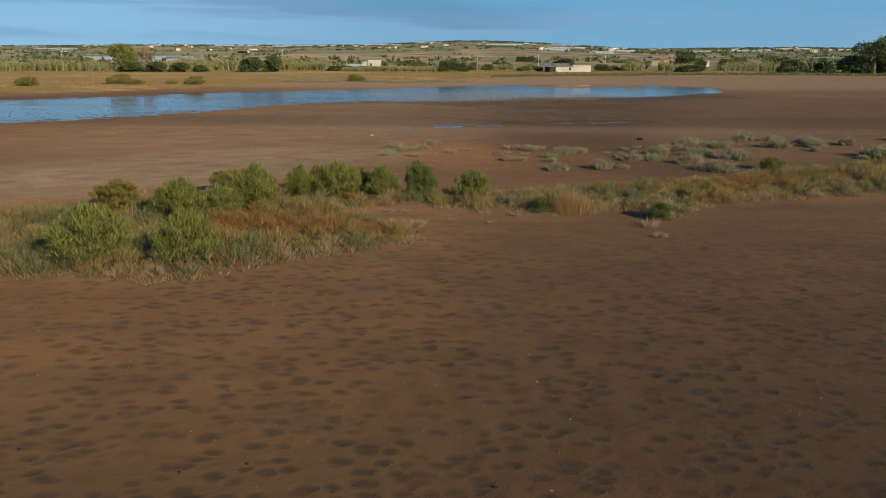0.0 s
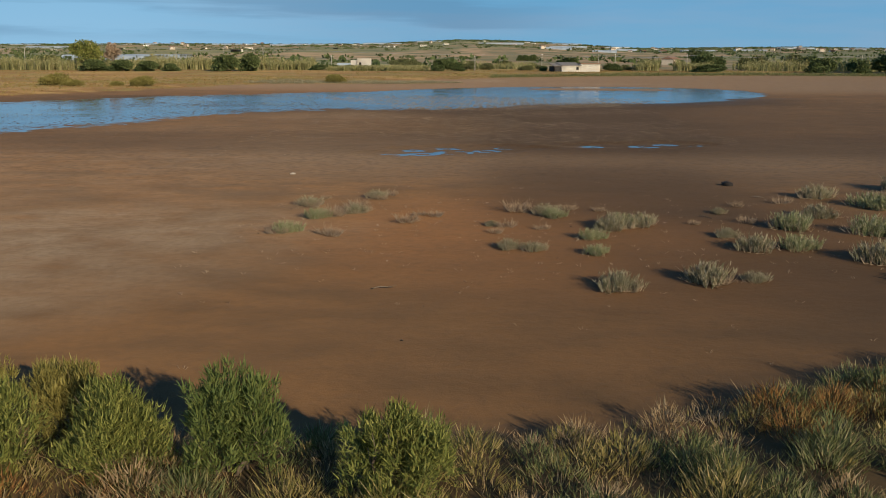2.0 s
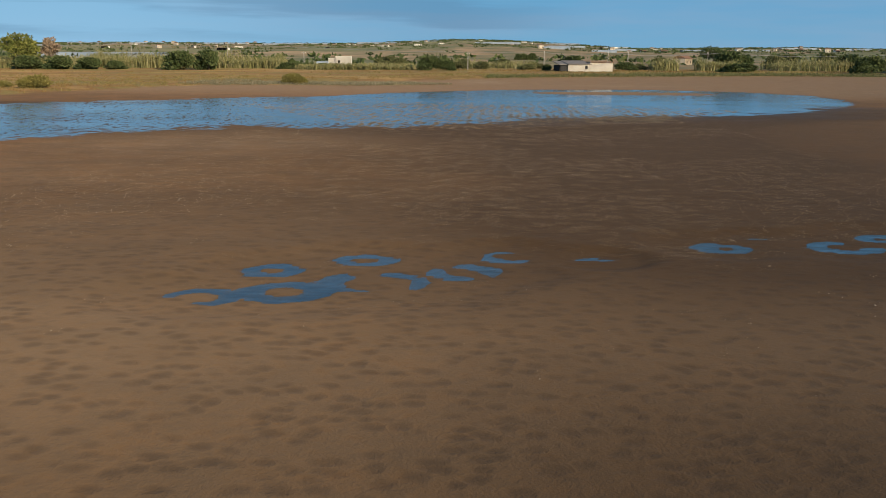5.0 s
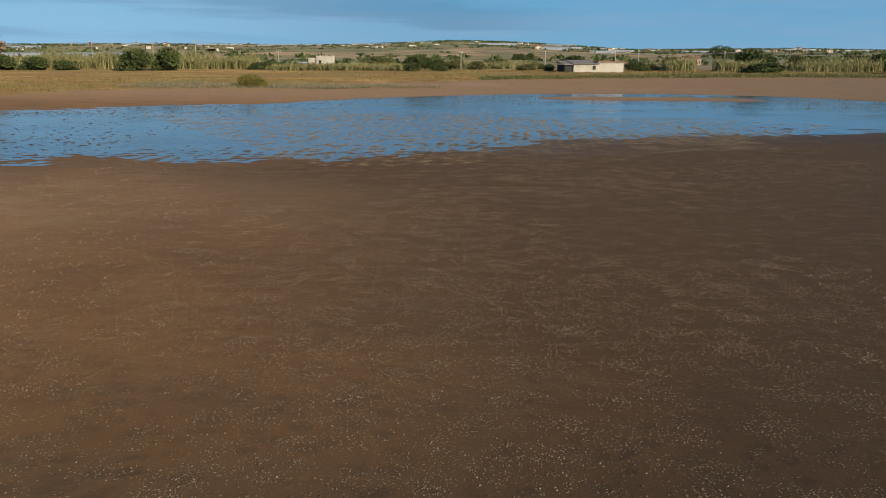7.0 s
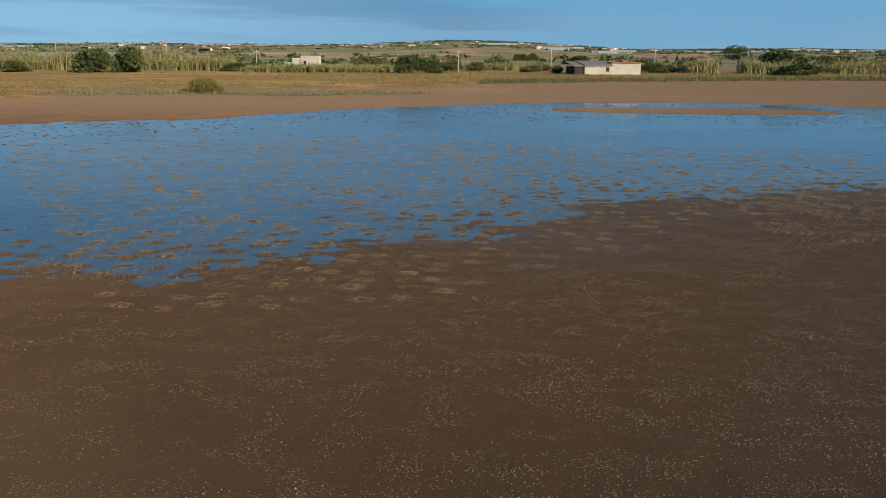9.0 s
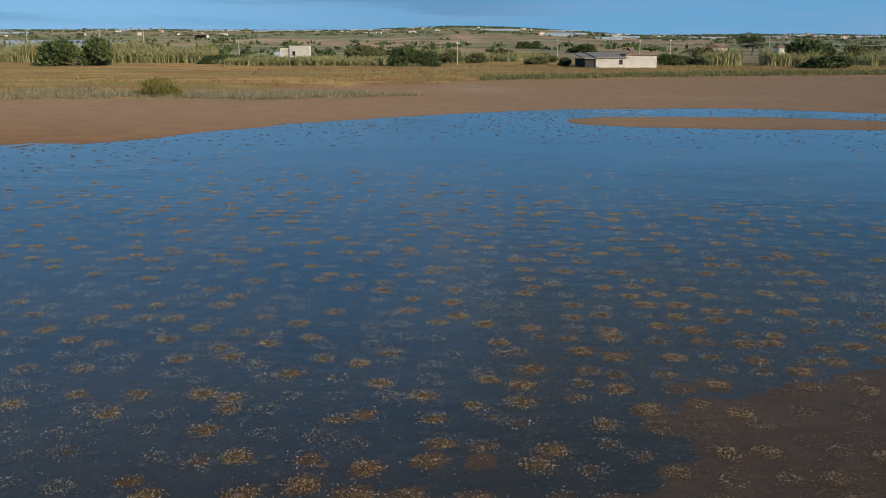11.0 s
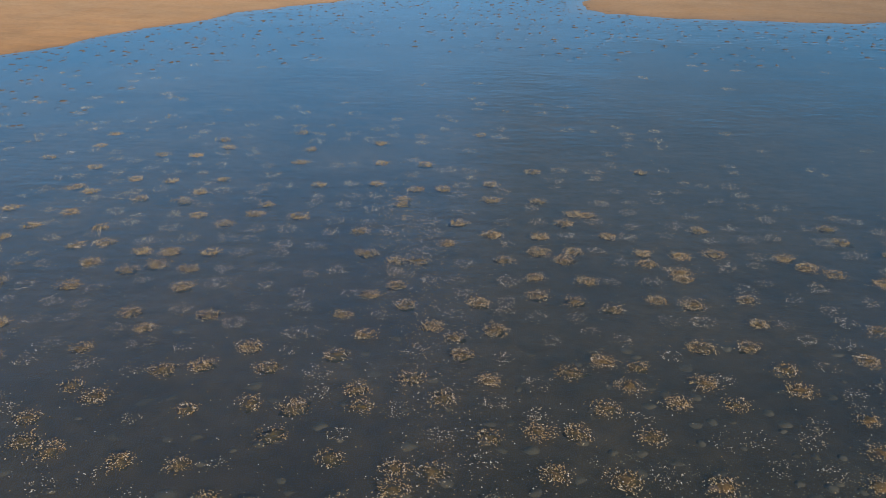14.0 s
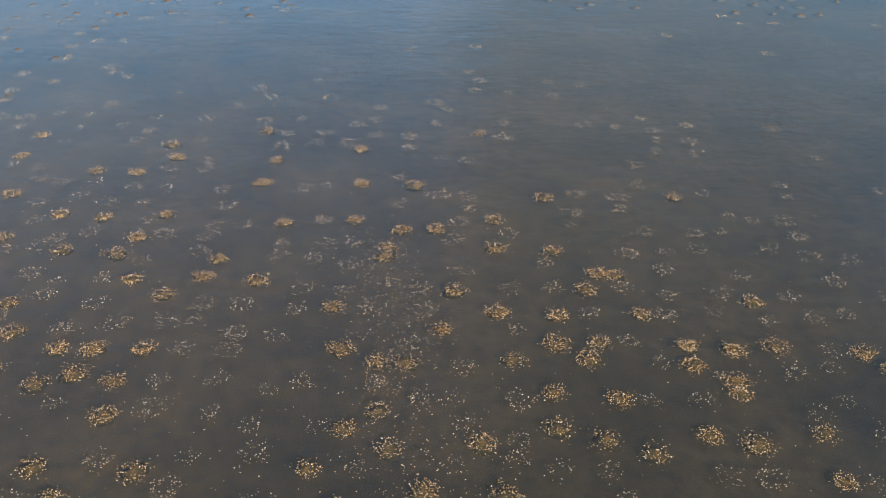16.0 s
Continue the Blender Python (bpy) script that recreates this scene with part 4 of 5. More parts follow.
def hummocks(name, x, y, size, height, per, leaf, label, category, seed, width=0.013):
    """Rounded cushions of fine stems at points, joined in one mesh."""
    r = np.random.default_rng(seed)
    count = np.maximum((per * size ** 1.7).astype(int), 40)
    cx, cy, cs, chh = (np.repeat(q, count) for q in (x, y, size, height))
    n = len(cx)
    a, q = r.uniform(0, 2 * math.pi, n), np.sqrt(r.uniform(0, 1, n))
    spin = np.repeat(r.uniform(0, 6.3, len(x)), count)
    edge = cs * (1 + 0.25 * np.sin(2 * a + spin) + 0.18 * np.sin(5 * a + 3 * spin))
    bx, by = cx + 0.75 * edge * q * np.cos(a), cy + 0.75 * edge * q * np.sin(a)
    lean = np.stack([np.cos(a), np.sin(a)], 1) * (0.15 + 0.7 * q)[:, None] + r.normal(size=(n, 2)) * 0.3
    knob = 1 + 0.3 * np.sin(7 * bx + spin) * np.sin(8 * by)
    z = land_z(bx, by) + chh * knob * (1 - q ** 2.5) * r.uniform(0, 1, n) ** 0.4
    v, f = spikes(np.stack([bx, by, z - 0.05], 1), r.uniform(0.10, 0.24, n) * np.clip(chh * 2, 0.7, 1.5), lean, width * r.uniform(0.7, 1.5, n))
    return tagged(new(name, mesh_of(name, v, f, leaf)), label, category, kind="stuff")


def classes(x, y, seed):
    kin = wobble(x * 0.45, y * 0.55, 62) + 0.7 * np.random.default_rng(seed).uniform(-1, 1, len(x))
    pick = np.random.default_rng(seed + 1).uniform(0, 1, len(x))
    rusty = rust_zone(x, y) > pick
    straw = ~rusty & (near_edge(x, y) * 0.45 + 0.16 > pick)
    sage = ~rusty & ~straw & (kin > 0.22)
    return rusty, straw, sage, ~rusty & ~straw & ~sage


KINDS = (("rust_glasswort", M_RUST, 0.85, "rust-orange autumn glasswort cushions on the bank", "salt plants"), ("straw_grass", M_STRAW, 0.75, "bleached straw stems along the bank's edge", "dry grass"),
         ("sage_rush", M_RUSH, 1.0, "grey-green salt rush thicket on the bank", "salt plants"), ("yellow_glasswort", M_YELLOW, 0.95, "yellow-green glasswort thicket on the bank", "salt plants"))
hx, hy = scattered(19000, BELT, 1, 0.1, lambda x, y: np.where((x > -17) & (x < 40), 1.0, 0.30))
hr = np.random.default_rng(13)
hs = hr.uniform(0.30, 0.78, len(hx))
hh = hs * hr.uniform(0.5, 0.95, len(hx)) + 0.04
for sel, (nm, leaf, tall, text, cat) in zip(classes(hx, hy, 14), KINDS):
    hummocks(nm, hx[sel], hy[sel], hs[sel], hh[sel] * tall, 680, leaf, text, cat, 5, 0.018)
gx0, gy0 = scattered(60000, BELT, 2, 0.5, lambda x, y: np.where((x > -17) & (x < 36), 1.0, 0.2))
for sel, (nm, leaf, tall, text, cat) in zip(classes(gx0, gy0, 18), KINDS):
    tuft_stuff(nm + "_fringe", gx0[sel], gy0[sel], 14, 0.25, 0.30 if nm.startswith("rust") else 0.22, leaf, text, cat, 0.020, 0.9, 6, single=True)
# bleached twigs lying and standing along the bank's near edge
er = np.random.default_rng(31)
ex, ey = scattered(9000, BELT, 32, 0.55)
ed = polygon_distance(ex, ey, BELT)
pick = (ed > -0.55) & (ex > -9) & (ex < 32) & (er.uniform(0, 1, len(ex)) < 0.75)
ch = []
for k, (x, y) in enumerate(zip(ex[pick], ey[pick])):
    v, f = arched(8, 0.36 * er.uniform(0.6, 1.2), 0.24, 700 + k, 0.008, 1)
    ch.append((v + np.array([x, y, float(land_z(x, y)) + 0.01]), f))
v, f = joined(ch)
tagged(new("bleached_twigs", mesh_of("bleached_twigs", v, f, M_TWIG)), "bleached dead twigs along the bank's edge", "dead twigs", kind="stuff")
cx, cy = scattered(150, [(12.4, 40.9), (13.5, 40.9), (13.7, 42.0), (12.3, 42.0)], 8)
tuft_stuff("reed_clump", cx, cy, 34, 0.24, 0.85, M_REED, "tall straw-yellow dry reed clump", "reeds", 0.011, 0.30, 9, single=True)

# ---------------------------------------------------------------- shell grit and silt mounds
MOUNDS = [(0.7, 193.4), (-2.0, 192.2), (3.8, 192.2), (1.3, 189.8), (4.1, 189.9), (5.6, 189.9), (7.8, 188.0), (4.2, 187.8), (-3.6, 187.7), (-2.4, 187.6), (1.0, 184.9), (-2.8, 185.9), (0.3, 184.1), (4.2, 183.8), (7.9, 183.8),
          (6.7, 183.1), (4.6, 182.3), (-3.2, 182.3), (-1.3, 182.0), (-2.5, 182.5), (-0.6, 181.2), (-2.3, 179.9), (9.1, 182.7), (5.6, 180.4), (9.0, 180.1), (-0.3, 178.6), (5.9, 179.4), (6.6, 178.4), (7.3, 177.2), (7.6, 179.6),
          (10.7, 179.5), (12.6, 179.8), (13.4, 177.9), (12.4, 177.8), (1.5, 178.6), (2.8, 177.2), (2.0, 176.4), (3.4, 176.4), (4.7, 177.0), (0.3, 175.1), (2.2, 174.8), (4.0, 174.1), (4.2, 175.0), (5.3, 175.7), (9.5, 176.6),
          (11.5, 175.6), (12.6, 175.6), (9.5, 174.5)]


def grains(x, y, z, size):
    """Small pointed grains, three faces each."""
    n = len(x)
    a = rng.uniform(0, 2 * math.pi, n)
    s = (size * np.ones(n))[:, None]
    ring = []
    for k in range(3):
        t = a + k * math.pi * 2 / 3 + rng.uniform(-0.4, 0.4, n)
        q = rng.uniform(0.7, 1.2, n)
        ring.append(np.stack([x + s[:, 0] * q * np.cos(t), y + s[:, 0] * q * np.sin(t), z - 0.25 * s[:, 0]], 1))
    top = np.stack([x + s[:, 0] * rng.uniform(-0.4, 0.4, n), y + s[:, 0] * rng.uniform(-0.4, 0.4, n), z + s[:, 0] * rng.uniform(0.6, 1.0, n)], 1)
    v = np.stack([*ring, top], 1).reshape(-1, 3)
    k = np.arange(n)[:, None] * 4
    return v, np.concatenate([k + np.array([[i, (i + 1) % 3, 3]]) for i in range(3)], 0)


def domes(x, y, r, top, flat=2.2, foot=-0.075, rings=3, segs=8):
    """Low uneven mounds."""
    ch_v, ch_f, k = [], [], 0
    for cx, cy, rr, h in zip(x, y, r, top):
        a = np.linspace(0, 2 * math.pi, segs, endpoint=False)
        wob = 1 + 0.2 * rng.normal(size=segs)
        pts = [np.array([[cx, cy, h]])]
        for i in range(1, rings + 1):
            u = i / rings
            pts.append(np.stack([cx + rr * 1.05 * u * wob * np.cos(a), cy + rr * u * wob * np.sin(a), np.full(segs, h - (h - foot) * u ** flat) + 0.004 * rng.normal(size=segs)], 1))
        ch_v.append(np.concatenate(pts))
        f = [(0, 1 + j, 1 + (j + 1) % segs) for j in range(segs)]
        for i in range(rings - 1):
            b0, b1 = 1 + i * segs, 1 + (i + 1) * segs
            for j in range(segs):
                j2 = (j + 1) % segs
                f += [(b0 + j, b1 + j, b1 + j2), (b0 + j, b1 + j2, b0 + j2)]
        ch_f.append(np.array(f) + k)
        k += len(ch_v[-1])
    return np.concatenate(ch_v), np.concatenate(ch_f)


def build_grit():
    r = np.random.default_rng(12)
    gx, gy = np.meshgrid(np.arange(-28, 38), np.arange(92, 218))
    x, y, w = knoll_site(gx.ravel().astype(float), gy.ravel().astype(float))
    d = pond_distance(x, y)
    # ---- clusters in the pond: every one a disc of grit, the strong ones on ochre silt
    px, py = np.array(MOUNDS).T
    away = np.min(np.hypot(x[:, None] - px[None], y[:, None] - py[None]), axis=1) > 0.62
    fade = 1 - step(182, 203, y + 0.45 * np.maximum(x - 6, 0) + 0.5 * np.maximum(-6 - x, 0))
    seen = (np.abs(x - 8) < 7 + 0.64 * (y - 146)) & (y > 146)
    keep = away & seen & (d < 9) & (r.uniform(0, 1, len(x)) < 0.04 + 0.93 * fade)
    cx, cy = np.concatenate([x[keep], px]), np.concatenate([y[keep], py])
    force = np.concatenate([w[keep] * (0.55 + 0.45 * fade[keep]), r.uniform(0.8, 1.0, len(px))])
    shore = step(-16, -3, pond_distance(cx, cy)) * (cy < 190)
    force = np.minimum(force + 0.22 * shore, 1.0)
    strong = force > 0.68
    rad = 0.14 + 0.125 * force * r.uniform(0.7, 1.25, len(cx))
    v, f = domes(cx[strong], cy[strong], rad[strong] * 0.95, np.maximum(0.001 + 0.004 * force[strong], land_z(cx[strong], cy[strong]) + 0.006), 1.5, -0.05)
    tagged(new("silt_mounds", mesh_of("silt_mounds", v, f, M_MOUND, smooth=True)), "low ochre silt mounds standing out of shallow water", "mud mounds", kind="stuff")
    per = (np.where(strong, 125, 58) * (0.5 + 0.7 * force) * r.uniform(0.6, 1.3, len(cx)) * (1 - 0.45 * step(180, 192, cy))).astype(int)
    kx, ky, kr = (np.repeat(q, per) for q in (cx, cy, rad * np.where(strong, 1.0, 1.25)))
    q, a = 0.80 * np.sqrt(r.uniform(0, 1, len(kx))) + 0.38 * np.abs(r.normal(size=len(kx))), r.uniform(0, 2 * math.pi, len(kx))
    gx, gy = kx + kr * q * np.cos(a), ky + kr * q * np.sin(a)
    rise = np.repeat(np.where(strong, 0.004 + 0.006 * force, 0.0), per)
    gz = rise * np.clip(1 - q ** 1.7, 0, 1) + r.uniform(-0.001, 0.005, len(kx))
    warm = np.repeat(strong, per) & (r.uniform(0, 1, len(kx)) < 0.85)
    # a trail of denser grit, and single grains strewn between
    u, n = r.uniform(0, 1, 1500), 11000
    wide = r.normal(size=(2, 1500)) * 0.6
    sx, sy = r.uniform(-18, 28, n), r.uniform(150, 196, n)
    ok = (pond_distance(sx, sy) < 3) & (r.uniform(0, 1, n) < 1.05 - step(168, 194, sy + 0.4 * np.maximum(sx - 6, 0)))
    gx, gy = np.concatenate([gx, 4.8 + 3.6 * u + wide[0], sx[ok]]), np.concatenate([gy, 187 - 20 * u + wide[1], sy[ok]])
    gz = np.concatenate([gz, np.full(1500 + ok.sum(), 0.003)])
    gz = np.maximum(gz, land_z(gx, gy) - 0.002)
    warm = np.concatenate([warm, r.uniform(0, 1, len(gx) - len(warm)) < 0.4])
    size = r.uniform(0.010, 0.0205, len(gx)) * (1 + 0.45 * step(178, 198, gy))
    for nm, sel, leaf, text in (("shell_grit", ~warm, M_GRAIN, "pale shell grit strewn in small clusters in shallow water"), ("ochre_grit", warm, M_OCHRE, "ochre grit heaped on silt in shallow water")):
        v, f = grains(gx[sel], gy[sel], gz[sel], size[sel])
        tagged(new(nm, mesh_of(nm, v, f, leaf)), text, "shell grit", kind="stuff")
    # ---- little mud bumps in the shallows along the shores
    bx, by = np.meshgrid(np.arange(-70, 62, 0.74), np.arange(96, 246, 0.85))
    bx, by = bx.ravel() + r.uniform(-0.36, 0.36, bx.size), by.ravel() + r.uniform(-0.42, 0.42, by.size)
    ux0, uy0 = np.meshgrid(np.arange(-14, 34, 0.52), np.arange(140, 178, 0.6))
    ux0, uy0 = ux0.ravel() + r.uniform(-0.26, 0.26, ux0.size), uy0.ravel() + r.uniform(-0.3, 0.3, uy0.size)
    bd = pond_distance(bx, by)
    far = (bd < 0.5) & (bd > -14) & (r.uniform(0, 1, len(bx)) < 0.95 * np.exp(bd / 9)) & ((by > 205) | ((bx < -8) & (by > 180)))
    west = (bd < 1) & (bd > -18) & (bx < -14) & (by < 190) & (r.uniform(0, 1, len(bx)) < 0.75 * np.exp(bd / 9))
    sd = pond_distance(ux0, uy0)
    shore = (sd < 2.5) & (sd > -15) & (r.uniform(0, 1, len(ux0)) < 0.8 * np.exp(-((sd + 3) / 7) ** 2))
    near = far | west
    bx, by = np.concatenate([bx[near], ux0[shore]]), np.concatenate([by[near], uy0[shore]])
    tall = np.concatenate([r.uniform(0.008, 0.034, near.sum()), land_z(ux0[shore], uy0[shore]) + r.uniform(0.012, 0.030, shore.sum())])
    wide = np.concatenate([r.uniform(0.14, 0.30, near.sum()), r.uniform(0.10, 0.22, shore.sum())])
    v, f = domes(bx, by, wide, tall, rings=2, segs=7)
    tagged(new("mud_bumps", mesh_of("mud_bumps", v, f, M_BUMP, smooth=True)), "little brown mud bumps in the shallows", "mud mounds", kind="stuff")
    # ---- clusters on the open mud
    lush = step(-0.45, 0.35, layered(x * 0.13, y * 0.13, 73, 2) + 0.5 * layered(x * 0.6, y * 0.7, 74, 2)) * step(88, 112, y)
    lane = np.abs(x - 8.5) < 8.5
    keep = (d > -5) & (y < 176) & (puddles(x, y) < 0.01) & (r.uniform(0, 1, len(x)) < 0.12 + 0.88 * lush) & (np.abs(x - 8.5) < 20)
    per = (np.where(lane, 88, 15) * (0.25 + 0.9 * w) * (0.35 + 0.9 * lush) * r.uniform(0.5, 1.4, len(x)) * step(86, 104, y) + 3)[keep].astype(int)
    wide = 0.20 + 0.20 * w * r.uniform(0.6, 1.4, len(x))
    kx, ky, kr, kl = (np.repeat(q[keep], per) for q in (x, y, wide, lane))
    q, a = np.sqrt(r.uniform(0, 1, len(kx))) + 0.35 * np.abs(r.normal(size=len(kx))), r.uniform(0, 2 * math.pi, len(kx))
    mx, my = kx + kr * q * np.cos(a), ky + kr * q * np.sin(a)
    n = 26000
    sx, sy = r.uniform(1, 17, n), r.uniform(92, 170, n)
    ok = (r.uniform(0, 1, n) < step(-0.3, 0.5, layered(sx * 0.13, sy * 0.13, 73, 2)) * step(90, 116, sy)) & (pond_distance(sx, sy) > -4) & (puddles(sx, sy) < 0.01)
    # closer grit on the wet mud that slides under the pond
    ux, uy = r.uniform(-4, 26, 90000), r.uniform(150, 174, 90000)
    ud = pond_distance(ux, uy)
    wet = (ud > -7) & (ud < 14) & (r.uniform(0, 1, len(ux)) < 0.15 + 0.9 * step(0.35, 0.75, 0.5 + 0.5 * layered(ux * 1.1, uy * 1.4, 75, 2))) & (np.abs(ux - 8) < 6 + 0.75 * (uy - 143))
    mx, my = np.concatenate([mx, sx[ok], ux[wet]]), np.concatenate([my, sy[ok], uy[wet]])
    size = r.uniform(0.010, 0.022, len(mx)) * np.where(np.abs(mx - 8.5) < 8.5, 1.0, 1.7)
    v, f = grains(mx, my, land_z(mx, my), size)
    tagged(new("mud_grit", mesh_of("mud_grit", v, f, M_GRIT)), "pale shell grit strewn over brown mud", "shell grit", kind="stuff")


build_grit()


def lump(name, x, y, size, mat, label, category, seed):
    bm = bmesh.new()
    bmesh.ops.create_icosphere(bm, subdivisions=2, radius=size)
    for v in bm.verts:
        n = noise.noise(v.co * (2.2 / size) + Vector((seed, 0, 0)))
        v.co = Vector((v.co.x * 1.5, v.co.y, v.co.z * 0.6)) * (1 + 0.35 * n)
    ob = new(name, bm_mesh(name, bm, mat))
    ob.location = (x, y, float(land_z(x, y)) + size * 0.25)
    ob.rotation_euler.z = seed
    return tagged(ob, label, category)


# scraps of bleached twig strewn round the clumps
ch = []
for k in range(330):
    x, y = spot.uniform(-1, 25), spot.gauss(66, 6)
    v, f = arched(3, spot.uniform(0.10, 0.22), 0.06, 3000 + k, 0.006, 1)
    ch.append((v + np.array([x, y, float(land_z(x, y)) + 0.01]), f))
v, f = joined(ch)
tagged(new("twig_litter", mesh_of("twig_litter", v, f, M_TWIG)), "scraps of bleached twig strewn on reddish mud", "dead twigs", kind="stuff")
def shell_specks():
    r = np.random.default_rng(44)
    n = 2600
    x, y = r.uniform(-16, 34, n), r.uniform(5, 44, n)
    ok = (polygon_distance(x, y, BELT) > 0.5) & (np.abs(x - 9.5) < 4 + 0.6 * y) & (layered(x * 0.3, y * 0.3, 46, 2) > -0.25)
    x, y = x[ok], y[ok]
    v, f = grains(x, y, land_z(x, y) + 0.004, r.uniform(0.010, 0.024, len(x)))
    tagged(new("shell_specks", mesh_of("shell_specks", v, f, M_GRAIN)), "single pale shells strewn on brown mud", "shells", kind="stuff")


shell_specks()
lump("stone", -2.4, 82.8, 0.13, M_STONE, "pale stone lying on the mud", "stone", 1)
lump("clod", 21.6, 80.4, 0.26, M_CLOD_AND_SHADE, "dark clod lying on the mud", "clod", 2)
for k in range(26):
    x, y = spot.uniform(0, 20), spot.uniform(14, 78)
    lump("stone", x, y, spot.uniform(0.015, 0.035), M_STONE if k % 9 == 4 else M_CLOD_AND_SHADE, "small stone lying on the mud", "stone", k)
for k, (x, y, a) in enumerate(((22.0, 76.0, 2.8), (6.4, 57.0, 0.3), (18.3, 70.0, 2.0)  )):
    l = 0.6 + 0.1 * (k % 3)
    p = [(-l / 2, 0, 0.04), (-l / 6, 0.06, 0.07), (l / 6, 0.02, 0.05), (l / 2, 0.1, 0.06)]
    v, f = joined([tube(p, [0.018, 0.017, 0.013, 0.006]), tube([(l / 6, 0.02, 0.05), (l / 3, -0.15, 0.08)], [0.018, 0.006])])
    ob = tagged(new("driftwood_stick", mesh_of("driftwood_stick", v, f, M_BARK)), "dark forked stick lying on the mud", "stick")
    ob.location, ob.rotation_euler.z = (x, y, float(land_z(x, y))), a

# ---------------------------------------------------------------- meadow, reeds and far shore
mx, my = scattered(60000, [(-150, 150), (-90, 173), (-73, 178), (-60, 206), (-48, 244), (-36, 262), (-14, 276), (-1, 286), (9, 297), (40, 313), (82, 329), (150, 334), (190, 345), (190, 372), (-230, 372), (-230, 160)], 21, 0.5,
                   lambda x, y: np.clip(0.25 + 0.75 * (wobble(x * 0.03, y * 0.10, 81) > -0.2), 0, 1) * (1 - 0.65 * step(20, 60, -polygon_distance(x, y, MEADOW))))
hue = wobble(mx * 0.035, my * 0.14, 83) + 0.6 * wobble(mx * 0.12, my * 0.45, 84) + 0.25 * (mx > 30)
for nm, sel, leaf, hh, text in (("meadow_grass", hue < 0.05, M_MEADOW, 0.30, "tan and rust dry meadow grass behind the shore"), ("meadow_rush", hue >= 0.05, M_YELLOW, 0.30, "yellow-green rushes in the dry meadow")):
    tuft_stuff(nm, mx[sel], my[sel], 5, 0.5, hh, leaf, text, "grass", 0.10, 0.7, 22)
ex, ey = scattered(26000, [(4, 291), (9, 296.5), (40, 312.5), (82, 328.5), (150, 333.5), (150, 339), (82, 334), (40, 318), (6, 300)], 27)
tuft_stuff("shore_rush", ex, ey, 5, 0.35, 0.62, M_RUSH, "rush fringe on the far bank", "rushes", 0.09, 0.5, 28)
tx, ty = scattered(3200, TONGUE, 23, 0.3)
tuft_stuff("shore_grass", tx, ty, 8, 0.35, 0.45, M_SAGE, "grey-green grass tongue on the far shore", "grass", 0.06, 0.7, 24)


def reed_bed(x0, x1, y0, y1, count, height, seed, leaf=M_CANE):
    r = np.random.default_rng(seed)
    x, y = r.uniform(x0, x1, count), r.uniform(y0, y1, count)
    keep = wobble(x * 0.12, y * 0.12, seed) > -0.55
    x, y = x[keep], y[keep]
    h = height * (0.78 + 0.28 * wobble(x * 0.13, y * 0.13, seed + 1)) * r.uniform(0.55, 1.2, len(x))
    v, f = blades(np.stack([x, y, land_z(x, y) - 0.1], 1), h, r.normal(size=(len(x), 2)) * 0.14, 0.20, 0.2)
    k = 4
    lx, ly, lh = np.repeat(x, k), np.repeat(y, k), np.repeat(h, k)
    lz = land_z(lx, ly) + lh * r.uniform(0.35, 0.95, len(lx))
    v2, f2 = blades(np.stack([lx, ly, lz], 1), r.uniform(0.35, 0.8, len(lx)), r.normal(size=(len(lx), 2)) * 0.9, 0.20, -0.3)
    v, f = joined([(v, f), (v2, f2)])
    return tagged(new("reed_bed", mesh_of("reed_bed", v, f, leaf)), "tall yellow-green cane bed behind the meadow", "reeds", kind="stuff")


reed_bed(-122, -60, 352, 366, 3400, 5.0, 31)
reed_bed(-230, -118, 342, 360, 4200, 4.6, 32)
reed_bed(-52, -18, 338, 356, 2000, 1.5, 33)
reed_bed(-8, 20, 385, 410, 500, 3.0, 34)
reed_bed(55, 82, 362, 374, 1100, 4.2, 35)
reed_bed(95, 190, 372, 392, 2600, 4.2, 36)

bush_dark = make_shrub("evergreen_bush", 8.0, 5.6, 3200, 16, M_BUSH_DARK, 41, "rounded dark green evergreen bush behind the meadow", (0.6, 0.20), 0.05, 6, group="bushes behind the meadow")
bush_scrub = make_shrub("scrub_bush", 8.0, 5.0, 2200, 14, M_BUSH_FAR, 42, "olive-green scrub bush on the plain", (0.7, 0.2), 0.05, 6, group="bushes behind the meadow")
bush_shore = make_shrub("shore_shrub", 5.6, 2.3, 3600, 14, M_LEAF_OLIVE, 43, "low olive-green shrub on the far shore mud", (0.34, 0.06), 0.06, 6, group="shrubs on the far shore")
for x, y, s, tall in ((-84.5, 335, 1.18, 0.92), (-76.3, 336, 1.08, 1.08), (-12.5, 340, 0.85, 1.0), (-7.8, 339, 0.72, 0.95), (-131, 338, 1.4, 0.58), (-121, 337, 1.25, 0.62), (-112, 337, 1.15, 0.62), (-104, 337, 0.9, 0.6), (-56, 349, 0.8, 0.55), (-52, 352, 0.85, 0.5),
                      (-46, 350, 0.8, 0.5), (81, 376, 1.15, 1.1), (86, 382, 1.1, 0.95), (78, 350, 1.35, 0.42), (46.5, 362, 0.8, 0.7), (121, 382, 1.2, 0.9), (113.5, 346, 1.1, 0.95), (125, 346, 1.1, 0.85), (135, 343, 1.6, 0.8), (147, 346, 1.5, 0.9),
                      (44.6, 560, 1.35, 0.62), (40, 564, 0.9, 0.55), (17, 640, 0.8, 0.95), (21, 640, 0.75, 1.05), (25.5, 640, 0.9, 0.95), (22, 350, 0.45, 0.9)):
    put(bush_dark, x, y, x * 0.7, s, 0.2, tall)
